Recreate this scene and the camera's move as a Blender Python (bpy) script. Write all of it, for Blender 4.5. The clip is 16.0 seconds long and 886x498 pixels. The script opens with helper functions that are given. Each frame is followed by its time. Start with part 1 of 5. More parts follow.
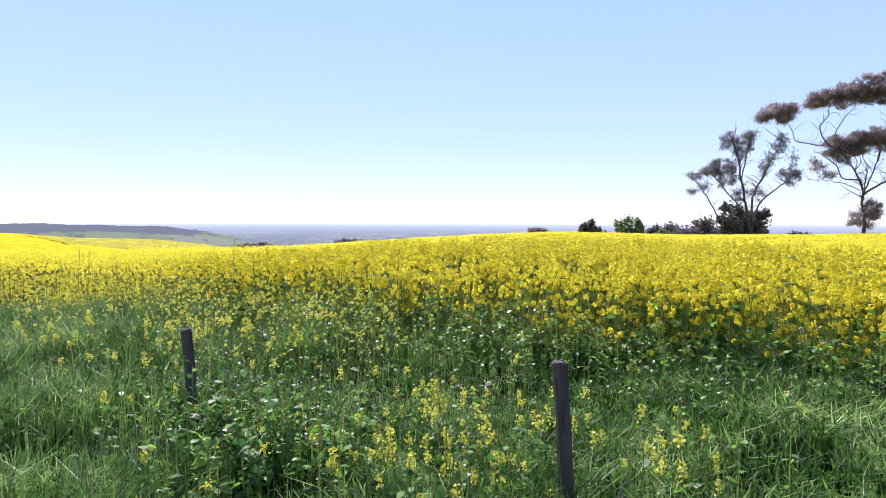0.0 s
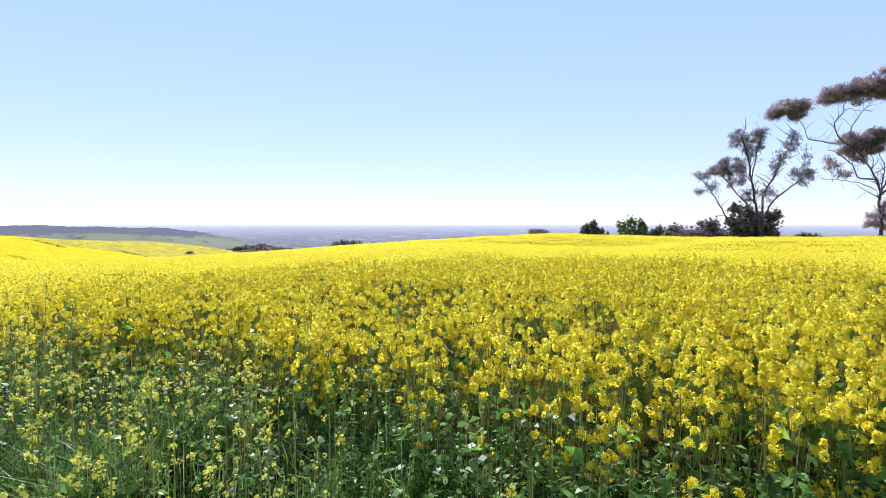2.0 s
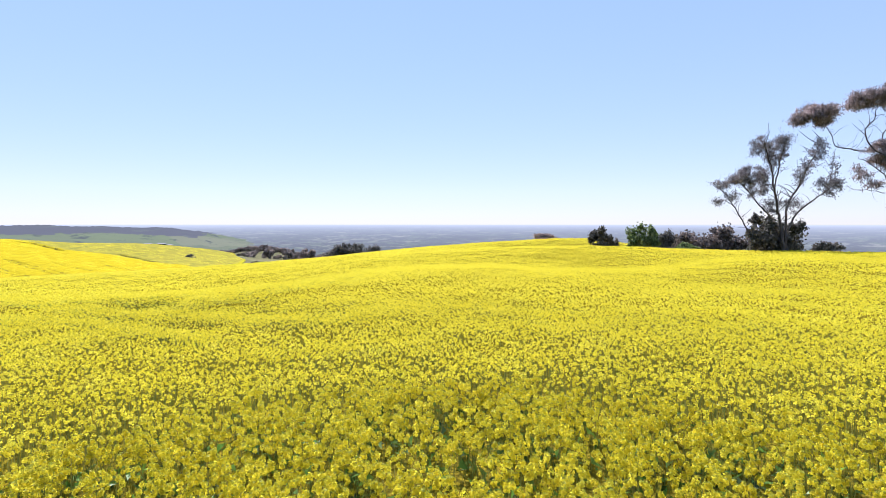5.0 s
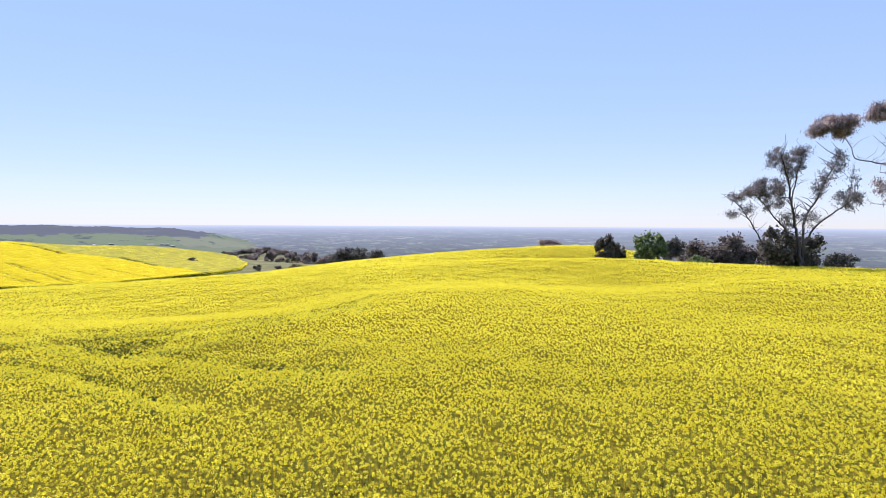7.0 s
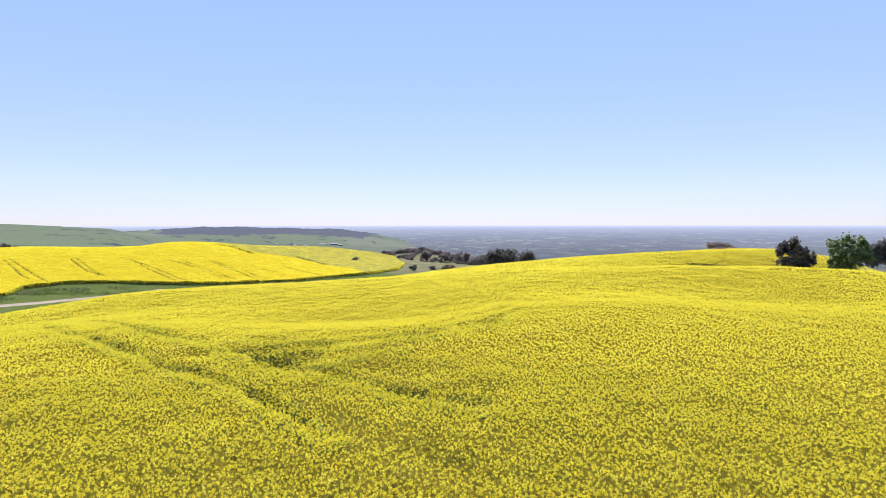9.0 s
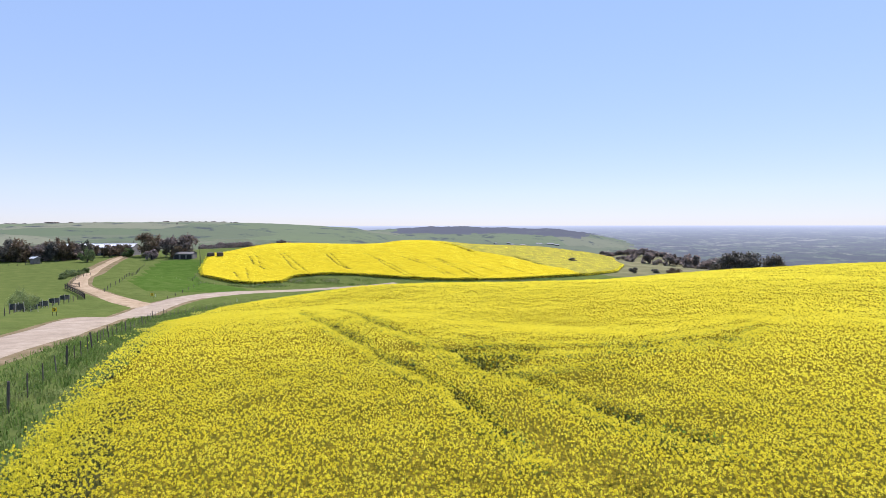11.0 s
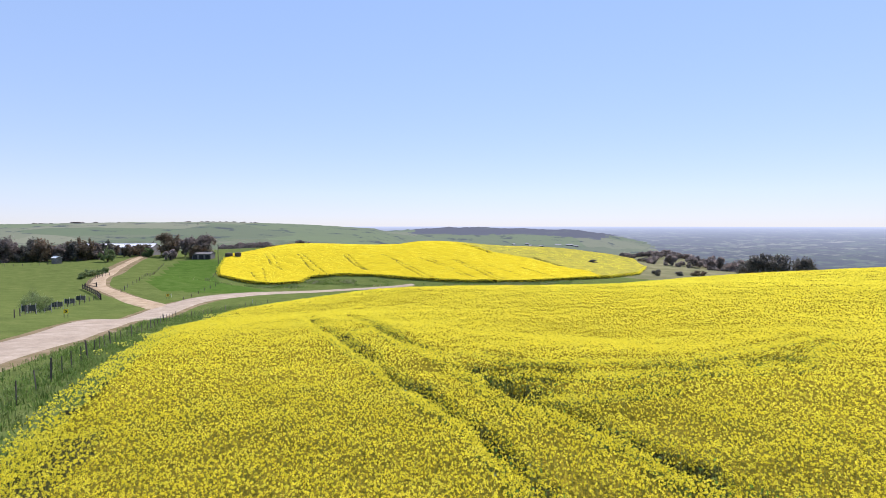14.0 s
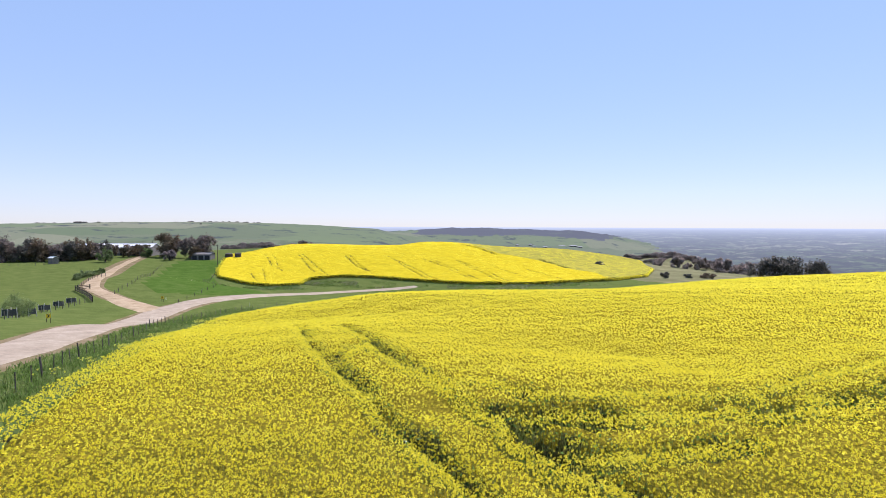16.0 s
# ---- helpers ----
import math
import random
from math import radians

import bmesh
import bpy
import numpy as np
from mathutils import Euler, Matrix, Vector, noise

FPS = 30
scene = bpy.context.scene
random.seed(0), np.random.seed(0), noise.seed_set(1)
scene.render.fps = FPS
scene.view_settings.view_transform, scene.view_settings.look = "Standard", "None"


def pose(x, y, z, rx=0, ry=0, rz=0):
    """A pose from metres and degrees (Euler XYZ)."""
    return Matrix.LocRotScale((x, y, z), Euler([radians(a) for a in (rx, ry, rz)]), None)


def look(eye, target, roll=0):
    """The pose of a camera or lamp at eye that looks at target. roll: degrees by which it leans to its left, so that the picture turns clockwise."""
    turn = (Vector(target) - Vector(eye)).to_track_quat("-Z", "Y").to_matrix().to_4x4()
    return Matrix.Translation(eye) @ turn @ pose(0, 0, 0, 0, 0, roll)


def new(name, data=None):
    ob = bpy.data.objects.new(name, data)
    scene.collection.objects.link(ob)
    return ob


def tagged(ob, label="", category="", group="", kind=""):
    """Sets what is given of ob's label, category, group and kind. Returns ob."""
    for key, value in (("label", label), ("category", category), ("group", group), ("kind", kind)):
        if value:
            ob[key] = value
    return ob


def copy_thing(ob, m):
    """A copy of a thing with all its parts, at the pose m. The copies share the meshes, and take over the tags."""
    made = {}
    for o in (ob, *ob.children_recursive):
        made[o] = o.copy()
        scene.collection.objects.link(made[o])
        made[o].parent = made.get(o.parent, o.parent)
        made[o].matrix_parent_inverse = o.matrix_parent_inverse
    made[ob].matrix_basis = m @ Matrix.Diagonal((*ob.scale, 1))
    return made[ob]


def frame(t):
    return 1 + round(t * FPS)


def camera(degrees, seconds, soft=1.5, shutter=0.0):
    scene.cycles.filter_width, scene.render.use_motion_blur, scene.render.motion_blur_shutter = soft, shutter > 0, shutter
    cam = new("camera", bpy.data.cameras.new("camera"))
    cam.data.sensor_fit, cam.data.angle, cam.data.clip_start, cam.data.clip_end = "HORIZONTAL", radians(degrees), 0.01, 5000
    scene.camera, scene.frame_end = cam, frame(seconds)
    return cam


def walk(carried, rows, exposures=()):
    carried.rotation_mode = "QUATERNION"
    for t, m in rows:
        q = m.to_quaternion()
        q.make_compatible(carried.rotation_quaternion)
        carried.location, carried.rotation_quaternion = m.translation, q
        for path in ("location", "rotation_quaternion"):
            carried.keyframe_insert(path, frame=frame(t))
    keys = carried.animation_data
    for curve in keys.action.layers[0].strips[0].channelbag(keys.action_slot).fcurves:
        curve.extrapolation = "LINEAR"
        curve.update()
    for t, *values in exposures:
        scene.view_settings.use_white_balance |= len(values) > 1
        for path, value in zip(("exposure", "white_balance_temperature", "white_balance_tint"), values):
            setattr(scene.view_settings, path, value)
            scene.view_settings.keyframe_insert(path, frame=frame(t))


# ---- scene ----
# the camera and its way: seconds, place, heading to the left, pitch, roll
PATH = (
    (0, 0, 0, 2.1, 0, -2.7, 0.12),
    (0.5, 0.11, 1.08, 2.12, -0.04, -2.67, 0.15),
    (1, 0.29, 2, 2.18, -0.02, -2.64, 0.11),
    (1.5, 0.47, 2.82, 2.26, -0.02, -2.62, 0.04),
    (2, 0.59, 3.6, 2.35, 0.08, -2.62, -0.03),
    (2.5, 0.64, 4.36, 2.5, 0.14, -2.62, -0.09),
    (3, 0.64, 5.1, 2.73, 0.23, -2.6, -0.15),
    (3.5, 0.65, 5.86, 3, 0.3, -2.58, -0.17),
    (4, 0.65, 6.64, 3.32, 0.35, -2.6, -0.14),
    (4.5, 0.63, 7.4, 3.72, 0.4, -2.64, -0.07),
    (5, 0.59, 8.16, 4.14, 0.44, -2.68, 0.01),
    (6.3, 0.36, 9.72, 5.1, 0.55, -2.56, 0.2),
    (7.3, 0.06, 10.66, 5.79, 0.92, -2.49, 0.42),
    (7.5, 0.03, 10.79, 5.89, 1.26, -2.46, 0.48),
    (8, 0.01, 11.1, 6.16, 4.21, -2.5, 0.35),
    (8.5, 0.06, 11.4, 6.31, 9.4, -2.54, 0.11),
    (9, 0.13, 11.72, 6.4, 16.39, -2.58, -0.08),
    (9.5, 0.16, 12.03, 6.45, 24.79, -2.6, -0.11),
    (10, 0.12, 12.31, 6.44, 32.68, -2.6, -0.13),
    (10.2, 0.09, 12.42, 6.47, 34.9, -2.6, -0.13),
    (10.8, -0.02, 12.69, 6.52, 38.2, -2.58, -0.12),
    (11.6, -0.32, 13.03, 6.58, 39.6, -2.56, -0.1),
    (12.5, -0.82, 13.46, 6.65, 40.08, -2.55, -0.09),
    (13, -1.25, 14.03, 6.63, 40.33, -2.52, -0.04),
    (13.5, -1.78, 14.68, 6.6, 40.47, -2.51, -0.01),
    (14, -2.38, 15.39, 6.57, 40.59, -2.5, 0.01),
    (14.5, -3.09, 16.18, 6.55, 40.67, -2.49, 0.04),
    (15, -3.92, 17.06, 6.54, 40.78, -2.46, 0.09),
    (15.5, -4.84, 18.03, 6.54, 40.85, -2.44, 0.13),
    (16, -5.85, 19.04, 6.59, 40.91, -2.44, 0.17),
)

cam = camera(77.81, 16.0, soft=0.65)
walk(cam, [(t, pose(x, y, z, 90 + pitch, 0, yaw) @ pose(0, 0, 0, 0, 0, roll)) for t, x, y, z, yaw, pitch, roll in PATH], exposures=((0, 0.66, 5850, 29), (2.5, 0.6, 5850, 28), (5, 0.48, 5850, 26), (7.5, 0.38, 5850, 27), (16, 0.33, 5850, 27)))

# ---- light: a clear spring noon, the sun high in front and a little to the left ----
SUN_LEFT, SUN_UP = 18.0, 50.0
world = bpy.data.worlds.new("world")
scene.world = world
world.use_nodes = True
sky = world.node_tree.nodes.new("ShaderNodeTexSky")
sky.sky_type, sky.sun_disc = "NISHITA", False
sky.sun_elevation, sky.sun_rotation = radians(SUN_UP), radians(-SUN_LEFT)
sky.altitude, sky.air_density, sky.dust_density, sky.ozone_density = 200, 1.0, 0.0, 3.0
back = world.node_tree.nodes["Background"]
back.inputs["Strength"].default_value = 0.368
haze = world.node_tree.nodes.new("ShaderNodeGamma")
haze.inputs["Gamma"].default_value = 0.3
world.node_tree.links.new(sky.outputs["Color"], haze.inputs["Color"])
tone = world.node_tree.nodes.new("ShaderNodeHueSaturation")
tone.inputs["Saturation"].default_value = 1.7
world.node_tree.links.new(haze.outputs["Color"], tone.inputs["Color"])
air = world.node_tree.nodes.new("ShaderNodeMix")
air.data_type, air.blend_type = "RGBA", "MULTIPLY"
air.inputs["Factor"].default_value, air.inputs["B"].default_value = 1.0, (0.925, 0.994, 1.05, 1)
world.node_tree.links.new(tone.outputs["Color"], air.inputs["A"])
world.node_tree.links.new(air.outputs["Result"], back.inputs["Color"])
sun = new("sun", bpy.data.lights.new("sun", "SUN"))
sun.data.energy, sun.data.angle, sun.data.color = 5.0, radians(0.55), (1.0, 0.94, 0.82)
s_dir = Vector((-math.sin(radians(SUN_LEFT)) * math.cos(radians(SUN_UP)), math.cos(radians(SUN_LEFT)) * math.cos(radians(SUN_UP)), math.sin(radians(SUN_UP))))
sun.matrix_world = look(s_dir * 50, (0, 0, 0))


# ---- materials ----
def material(name, colours, scale=4.0, rough=0.8, bump=0.0, bump_scale=40.0, shine=0.3, see_through=0.0, islands=0.0, objects=0.0, detail=6.0, metal=0.0, stretch=(1, 1, 1), coat=None):
    """A node material: a noise ramp over the given colours, a finer second grain, bump, and thin-leaf translucency."""
    m = bpy.data.materials.new(name)
    m.use_nodes = True
    n, l = m.node_tree.nodes, m.node_tree.links
    shader, out = n["Principled BSDF"], n["Material Output"]
    where, fit_map = n.new("ShaderNodeNewGeometry"), n.new("ShaderNodeMapping")
    fit_map.inputs["Scale"].default_value = stretch
    l.new(where.outputs["Position"], fit_map.inputs["Vector"])
    grain = n.new("ShaderNodeTexNoise")
    grain.inputs["Scale"].default_value, grain.inputs["Detail"].default_value, grain.inputs["Roughness"].default_value = scale, detail, 0.62
    l.new(fit_map.outputs["Vector"], grain.inputs["Vector"])
    ramp = n.new("ShaderNodeValToRGB")
    e = ramp.color_ramp.elements
    while len(e) < len(colours):
        e.new(0.5)
    for i, c in enumerate(colours):
        e[i].position = 0.3 + 0.4 * i / max(1, len(colours) - 1)
        e[i].color = (*c, 1)
    l.new(grain.outputs["Fac"], ramp.inputs["Fac"])
    fine = n.new("ShaderNodeTexNoise")
    fine.inputs["Scale"].default_value, fine.inputs["Detail"].default_value = scale * 9, 3
    l.new(fit_map.outputs["Vector"], fine.inputs["Vector"])
    change = n.new("ShaderNodeHueSaturation")
    spread = n.new("ShaderNodeMapRange")
    spread.inputs["To Min"].default_value, spread.inputs["To Max"].default_value = 0.78, 1.22
    l.new(fine.outputs["Fac"], spread.inputs["Value"])
    value = spread.outputs["Result"]
    for amount, node, socket in ((islands, where, "Random Per Island"), (objects, n.new("ShaderNodeObjectInfo") if objects else None, "Random")):
        if amount:
            r, x = n.new("ShaderNodeMapRange"), n.new("ShaderNodeMath")
            r.inputs["To Min"].default_value, r.inputs["To Max"].default_value = 1 - amount, 1 + amount
            l.new(node.outputs[socket], r.inputs["Value"])
            x.operation = "MULTIPLY"
            l.new(value, x.inputs[0])
            l.new(r.outputs["Result"], x.inputs[1])
            value = x.outputs["Value"]
    l.new(value, change.inputs["Value"])
    l.new(ramp.outputs["Color"], change.inputs["Color"])
    l.new(change.outputs["Color"], shader.inputs["Base Color"])
    shader.inputs["Roughness"].default_value, shader.inputs["Metallic"].default_value = rough, metal
    shader.inputs["Specular IOR Level"].default_value = shine
    if bump:
        b, h = n.new("ShaderNodeBump"), n.new("ShaderNodeTexNoise")
        h.inputs["Scale"].default_value, h.inputs["Detail"].default_value = bump_scale, 5
        l.new(fit_map.outputs["Vector"], h.inputs["Vector"])
        b.inputs["Strength"].default_value, b.inputs["Distance"].default_value = min(1.0, bump), 0.05 if bump <= 1 else 0.05 * bump
        l.new(h.outputs["Fac"], b.inputs["Height"])
        l.new(b.outputs["Normal"], shader.inputs["Normal"])
    if see_through:
        t, mix = n.new("ShaderNodeBsdfTranslucent"), n.new("ShaderNodeMixShader")
        l.new(change.outputs["Color"], t.inputs["Color"])
        mix.inputs["Fac"].default_value = see_through
        l.new(shader.outputs["BSDF"], mix.inputs[1])
        l.new(t.outputs["BSDF"], mix.inputs[2])
        l.new(mix.outputs["Shader"], out.inputs["Surface"])
    return m


M_PETAL = material("canola_petal", [(0.81, 0.72, 0.035), (0.855, 0.77, 0.052), (0.885, 0.82, 0.095)], 1.3, 0.6, see_through=0.72, islands=0.18, shine=0.1)
M_BUD = material("canola_bud", [(0.42, 0.45, 0.04), (0.6, 0.55, 0.05)], 3, 0.6, see_through=0.3, islands=0.2)
M_STEM = material("canola_stem", [(0.13, 0.165, 0.035), (0.21, 0.23, 0.055), (0.32, 0.32, 0.1)], 2, 0.9, see_through=0.25, islands=0.35, shine=0.05)
M_LEAF = material("broad_leaf", [(0.035, 0.095, 0.014), (0.105, 0.23, 0.038), (0.29, 0.47, 0.09)], 2, 0.4, see_through=0.5, islands=0.75, shine=0.35)
M_GRASS = material("long_grass", [(0.03, 0.075, 0.012), (0.1, 0.21, 0.036), (0.36, 0.49, 0.16)], 1.6, 0.42, see_through=0.55, islands=0.92, shine=0.28)
# olive and yellow undergrowth, its dark end standing for shade between flower heads
M_UNDER = material("canola_understorey_shade", [(0.06, 0.054, 0.01), (0.19, 0.155, 0.015), (0.42, 0.335, 0.022)], 9.0, 1.0, bump=1.5, bump_scale=14, shine=0.0)
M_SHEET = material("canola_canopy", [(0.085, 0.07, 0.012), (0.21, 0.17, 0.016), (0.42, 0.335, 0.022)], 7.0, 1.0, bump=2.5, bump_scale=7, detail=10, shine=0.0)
M_FARSHEET = material("far_canola_canopy", [(0.4, 0.315, 0.015), (0.54, 0.425, 0.015), (0.64, 0.515, 0.02)], 0.6, 1.0, bump=2.0, bump_scale=4, detail=10, shine=0.0)
M_ROADSIDE = material("roadside_grass", [(0.075, 0.135, 0.024), (0.135, 0.21, 0.045), (0.25, 0.27, 0.1)], 0.5, 0.6, see_through=0.5, islands=0.45, shine=0.1)
M_PASTURE = material("pasture", [(0.082, 0.108, 0.03), (0.103, 0.134, 0.035), (0.13, 0.152, 0.044)], 0.3, 1.0, bump=0.25, bump_scale=6, detail=12, shine=0.0)
# stalk colour darkened to paint in the shade of tracks and crop margin
M_GAP_SHADE = material("stalk_gap_shade", [(0.025, 0.028, 0.012), (0.06, 0.06, 0.02), (0.12, 0.105, 0.035)], 5.0, 1.0, bump=1.0, bump_scale=20, shine=0.0)
# foliage paled and greyed: distance haze painted into the leaf colour
M_VALLEY = material("hazed_valley_foliage", [(0.18, 0.165, 0.15), (0.28, 0.24, 0.21), (0.39, 0.31, 0.27)], 0.1, 0.7, see_through=0.55, islands=0.4)
M_GRAVEL = material("gravel_road", [(0.28, 0.225, 0.165), (0.36, 0.295, 0.215), (0.44, 0.365, 0.275)], 0.5, 0.95, bump=0.6, bump_scale=20, detail=9, shine=0.0)
M_SAND = material("sandy_track", [(0.27, 0.2, 0.12), (0.38, 0.29, 0.18), (0.46, 0.36, 0.24)], 0.4, 0.95, bump=0.6, bump_scale=20, detail=9, shine=0.0)
M_DIRT = material("bare_earth", [(0.12, 0.11, 0.04), (0.2, 0.155, 0.085), (0.27, 0.205, 0.13)], 0.35, 1.0, bump=0.8, bump_scale=8, detail=9, shine=0.0)
M_WOOD = material("weathered_post", [(0.07, 0.058, 0.05), (0.12, 0.1, 0.088), (0.22, 0.19, 0.17)], 9, 0.9, bump=0.6, bump_scale=60, stretch=(1, 1, 0.12), objects=0.25, shine=0.1)
M_WIRE = material("rusty_wire", [(0.05, 0.045, 0.04), (0.11, 0.1, 0.09)], 12, 0.7, metal=0.3)
M_BARK = material("gum_bark", [(0.045, 0.04, 0.038), (0.09, 0.078, 0.07), (0.17, 0.15, 0.135)], 1.5, 0.9, bump=0.8, bump_scale=9, stretch=(1, 1, 0.3))
M_GUM = material("gum_foliage", [(0.2, 0.175, 0.168), (0.33, 0.275, 0.262), (0.5, 0.4, 0.375)], 0.5, 0.45, see_through=0.6, islands=0.6, shine=0.2)
M_PADDOCK = material("green_paddock", [(0.05, 0.095, 0.016), (0.066, 0.118, 0.02), (0.09, 0.132, 0.03)], 0.3, 1.0, bump=0.4, bump_scale=6, detail=12, shine=0.0)
# soil painted near-black: the shade below the plants is in the colour
M_SOIL_SHADE = material("soil_painted_shade", [(0.012, 0.014, 0.007), (0.025, 0.026, 0.012), (0.05, 0.045, 0.025)], 3.0, 1.0, bump=0.8, bump_scale=20, shine=0.0)
# pasture green desaturated so that haze over the hill is in its colour
M_FARGREEN = material("hazed_hill_pasture", [(0.1, 0.122, 0.075), (0.135, 0.16, 0.1), (0.18, 0.19, 0.13)], 0.02, 1.0, bump=0.8, bump_scale=1, detail=12, shine=0.0)
M_GREYGUM = material("grey_gum_foliage", [(0.125, 0.125, 0.125), (0.2, 0.19, 0.19), (0.33, 0.285, 0.28)], 0.5, 0.45, see_through=0.6, islands=0.5, shine=0.2)
M_DARKLEAF = material("dark_foliage", [(0.075, 0.078, 0.058), (0.13, 0.125, 0.1), (0.22, 0.19, 0.155)], 0.5, 0.55, see_through=0.45, islands=0.5)
M_THICKET = material("thicket_foliage", [(0.105, 0.095, 0.082), (0.185, 0.155, 0.132), (0.3, 0.235, 0.2)], 0.4, 0.55, see_through=0.5, islands=0.5)
M_GREENLEAF = material("green_foliage", [(0.11, 0.16, 0.055), (0.18, 0.24, 0.09), (0.29, 0.33, 0.15)], 0.5, 0.55, see_through=0.5, islands=0.4)


# ---- the lie of the land ----
# plan points and heights fitted so the crests match the camera's view
HOME_HILL = ((0, 0, 0.04), (2, 4, -0.02), (-3, 6, -0.28), (-15, 12, -0.26), (0, 10, 0.37), (-2, 21, -0.16), (-14, 32, -0.88), (-7, 42, -0.75), (-28, 40, -1.48), (-49, 49, -3.85), (-30, 21, -1.11), (-51, 32, -3.40), (25, -10, 0.15), (-35, 5, -2.56), (46, 85, -0.99), (26, 101, -1.00), (59, 77, -0.81), (-34, 122, -5.22), (-15, 140, -4.26), (5, 140, -3.68), (25, 130, -7.47), (20, 70, -2.27), (-20, 75, -2.93), (30, 60, -0.38), (10, 100, -1.12), (45, 60, -0.55), (60, 50, 0.68), (-40, 75, -3.95), (-60, 58, -5.67), (0, 55, -0.73), (20, 45, -1.07), (-20, 55, -3.21))
VALLEY = ((-60, 300, -18.44), (30, 280, -21.93), (-165, 385, -18.50), (-68, 40, -5.81), (-109, 44, -9.29), (-107, 39, -7.29), (-160, 62, -10.97), (-295, 125, -9.32), (-218, 60, -11.38), (-119, 39, -8.07), (-191, 96, -10.91), (-194, 126, -16.89), (-177, 139, -16.81), (-160, 169, -18.32), (-111, 263, -16.13), (37, 192, -2.26), (48, 190, -2.13), (-95, 118, -13.34), (-50, 170, -9.10), (100, 170, -11.63), (-330, 370, -21.90), (-70, 370, -21.53), (-66, 75, -4.80), (-255, 149, -9.50), (-259, 172, -8.20), (-256, 194, -6.30), (-238, 218, -6.00), (-224, 248, -4.52), (-217, 270, -4.63), (-197, 302, -8.02), (-176, 334, -9.55), (-149, 358, -14.13), (80, 122, -3.22), (70, 100, -3.73), (-272, 250, -7.41), (-292, 215, -6.31), (-283, 180, -9.97), (-132, 344, -17.32), (-240, 236, -7.68))
FITTED_HEIGHTS = np.array(HOME_HILL + VALLEY)


def plate(d2):
    return 0.5 * d2 * np.log(d2 + 1e-9)


def bend():
    """The weights of a thin plate bent over the fitted heights."""
    n = len(FITTED_HEIGHTS)
    a = np.zeros((n + 3, n + 3))
    a[:n, :n] = plate(((FITTED_HEIGHTS[:, None, :2] - FITTED_HEIGHTS[None, :, :2]) ** 2).sum(-1)) + np.eye(n) * 15.0
    a[:n, n], a[:n, n + 1:], a[n:, :n] = 1, FITTED_HEIGHTS[:, :2], 0
    a[n, :n], a[n + 1:, :n] = 1, FITTED_HEIGHTS[:, :2].T
    return np.linalg.solve(a, np.r_[FITTED_HEIGHTS[:, 2], 0, 0, 0])


BEND = bend()


def smooth(a, b, x):
    s = np.clip((np.asarray(x, float) - a) / (b - a), 0, 1)
    return s * s * (3 - 2 * s)


def lattice(x, y, size, seed=0):
    """Smooth random numbers from 0 to 1 over the plan, with bumps of about that size."""
    table = np.random.default_rng(seed).random((64, 64))
    u, v = np.asarray(x, float) / size, np.asarray(y, float) / size
    i, j = np.floor(u).astype(int), np.floor(v).astype(int)
    a, b = u - i, v - j
    a, b = a * a * (3 - 2 * a), b * b * (3 - 2 * b)
    g = lambda p, q: table[(i + p) % 64, (j + q) % 64]
    return (g(0, 0) * (1 - a) + g(1, 0) * a) * (1 - b) + (g(0, 1) * (1 - a) + g(1, 1) * a) * b


def distant(x, y):
    """The plain and the hills beyond the farm."""
    r, left = np.hypot(x, y - 20), np.degrees(np.arctan2(-x, y - 20))
    z = np.interp(r, (0, 350, 700, 1100, 2000, 3000, 4000, 5000), (-22, -27, -52, -72, -66, -42, -20, -6))
    down = np.interp(left, (-180, 38, 44, 48, 54, 63, 72, 82, 100, 140), (-60, -60, -32, -6, 4, 14, 12, 7, 2, -30))
    rise = smooth(330, 1450, r) * (1 - smooth(1600, 2600, r))
    z = np.where(left > 38, z + (down - z) * rise * smooth(38, 46, left), z)
    wooded = np.interp(left, (16, 20, 24, 27, 33, 36, 40, 43, 48, 54), (-70, -58, -30, -15, -11, -7, -6, -12, -20, -40))
    rise = smooth(1150, 1950, r) * (1 - smooth(2100, 2900, r)) * smooth(16, 21, left) * (1 - smooth(50, 56, left))
    z = np.maximum(z, z + (wooded - z) * rise)
    spur = np.exp(-(((left - 20) / 7) ** 2) - ((r - 450) / 130) ** 2) * 16
    knoll = np.exp(-(((left - 19.5) / 6.5) ** 2) - ((r - 600) / 130) ** 2) * 14
    return z + spur + knoll + (lattice(x, y, 170, 5) - 0.5) * 5 * smooth(300, 900, r) * (1 - smooth(2500, 3500, r))


def land(x, y):
    x, y = np.asarray(x, float), np.asarray(y, float)
    n = len(FITTED_HEIGHTS)
    d2 = (x[..., None] - FITTED_HEIGHTS[:, 0]) ** 2 + (y[..., None] - FITTED_HEIGHTS[:, 1]) ** 2
    near = plate(d2) @ BEND[:n] + BEND[n] + BEND[n + 1] * x + BEND[n + 2] * y
    far = smooth(255, 440, np.hypot(x + 105, y - 145))
    return near * (1 - far) + distant(x, y) * far


def ground_z(x, y):
    return float(land(np.array([x]), np.array([y]))[0])


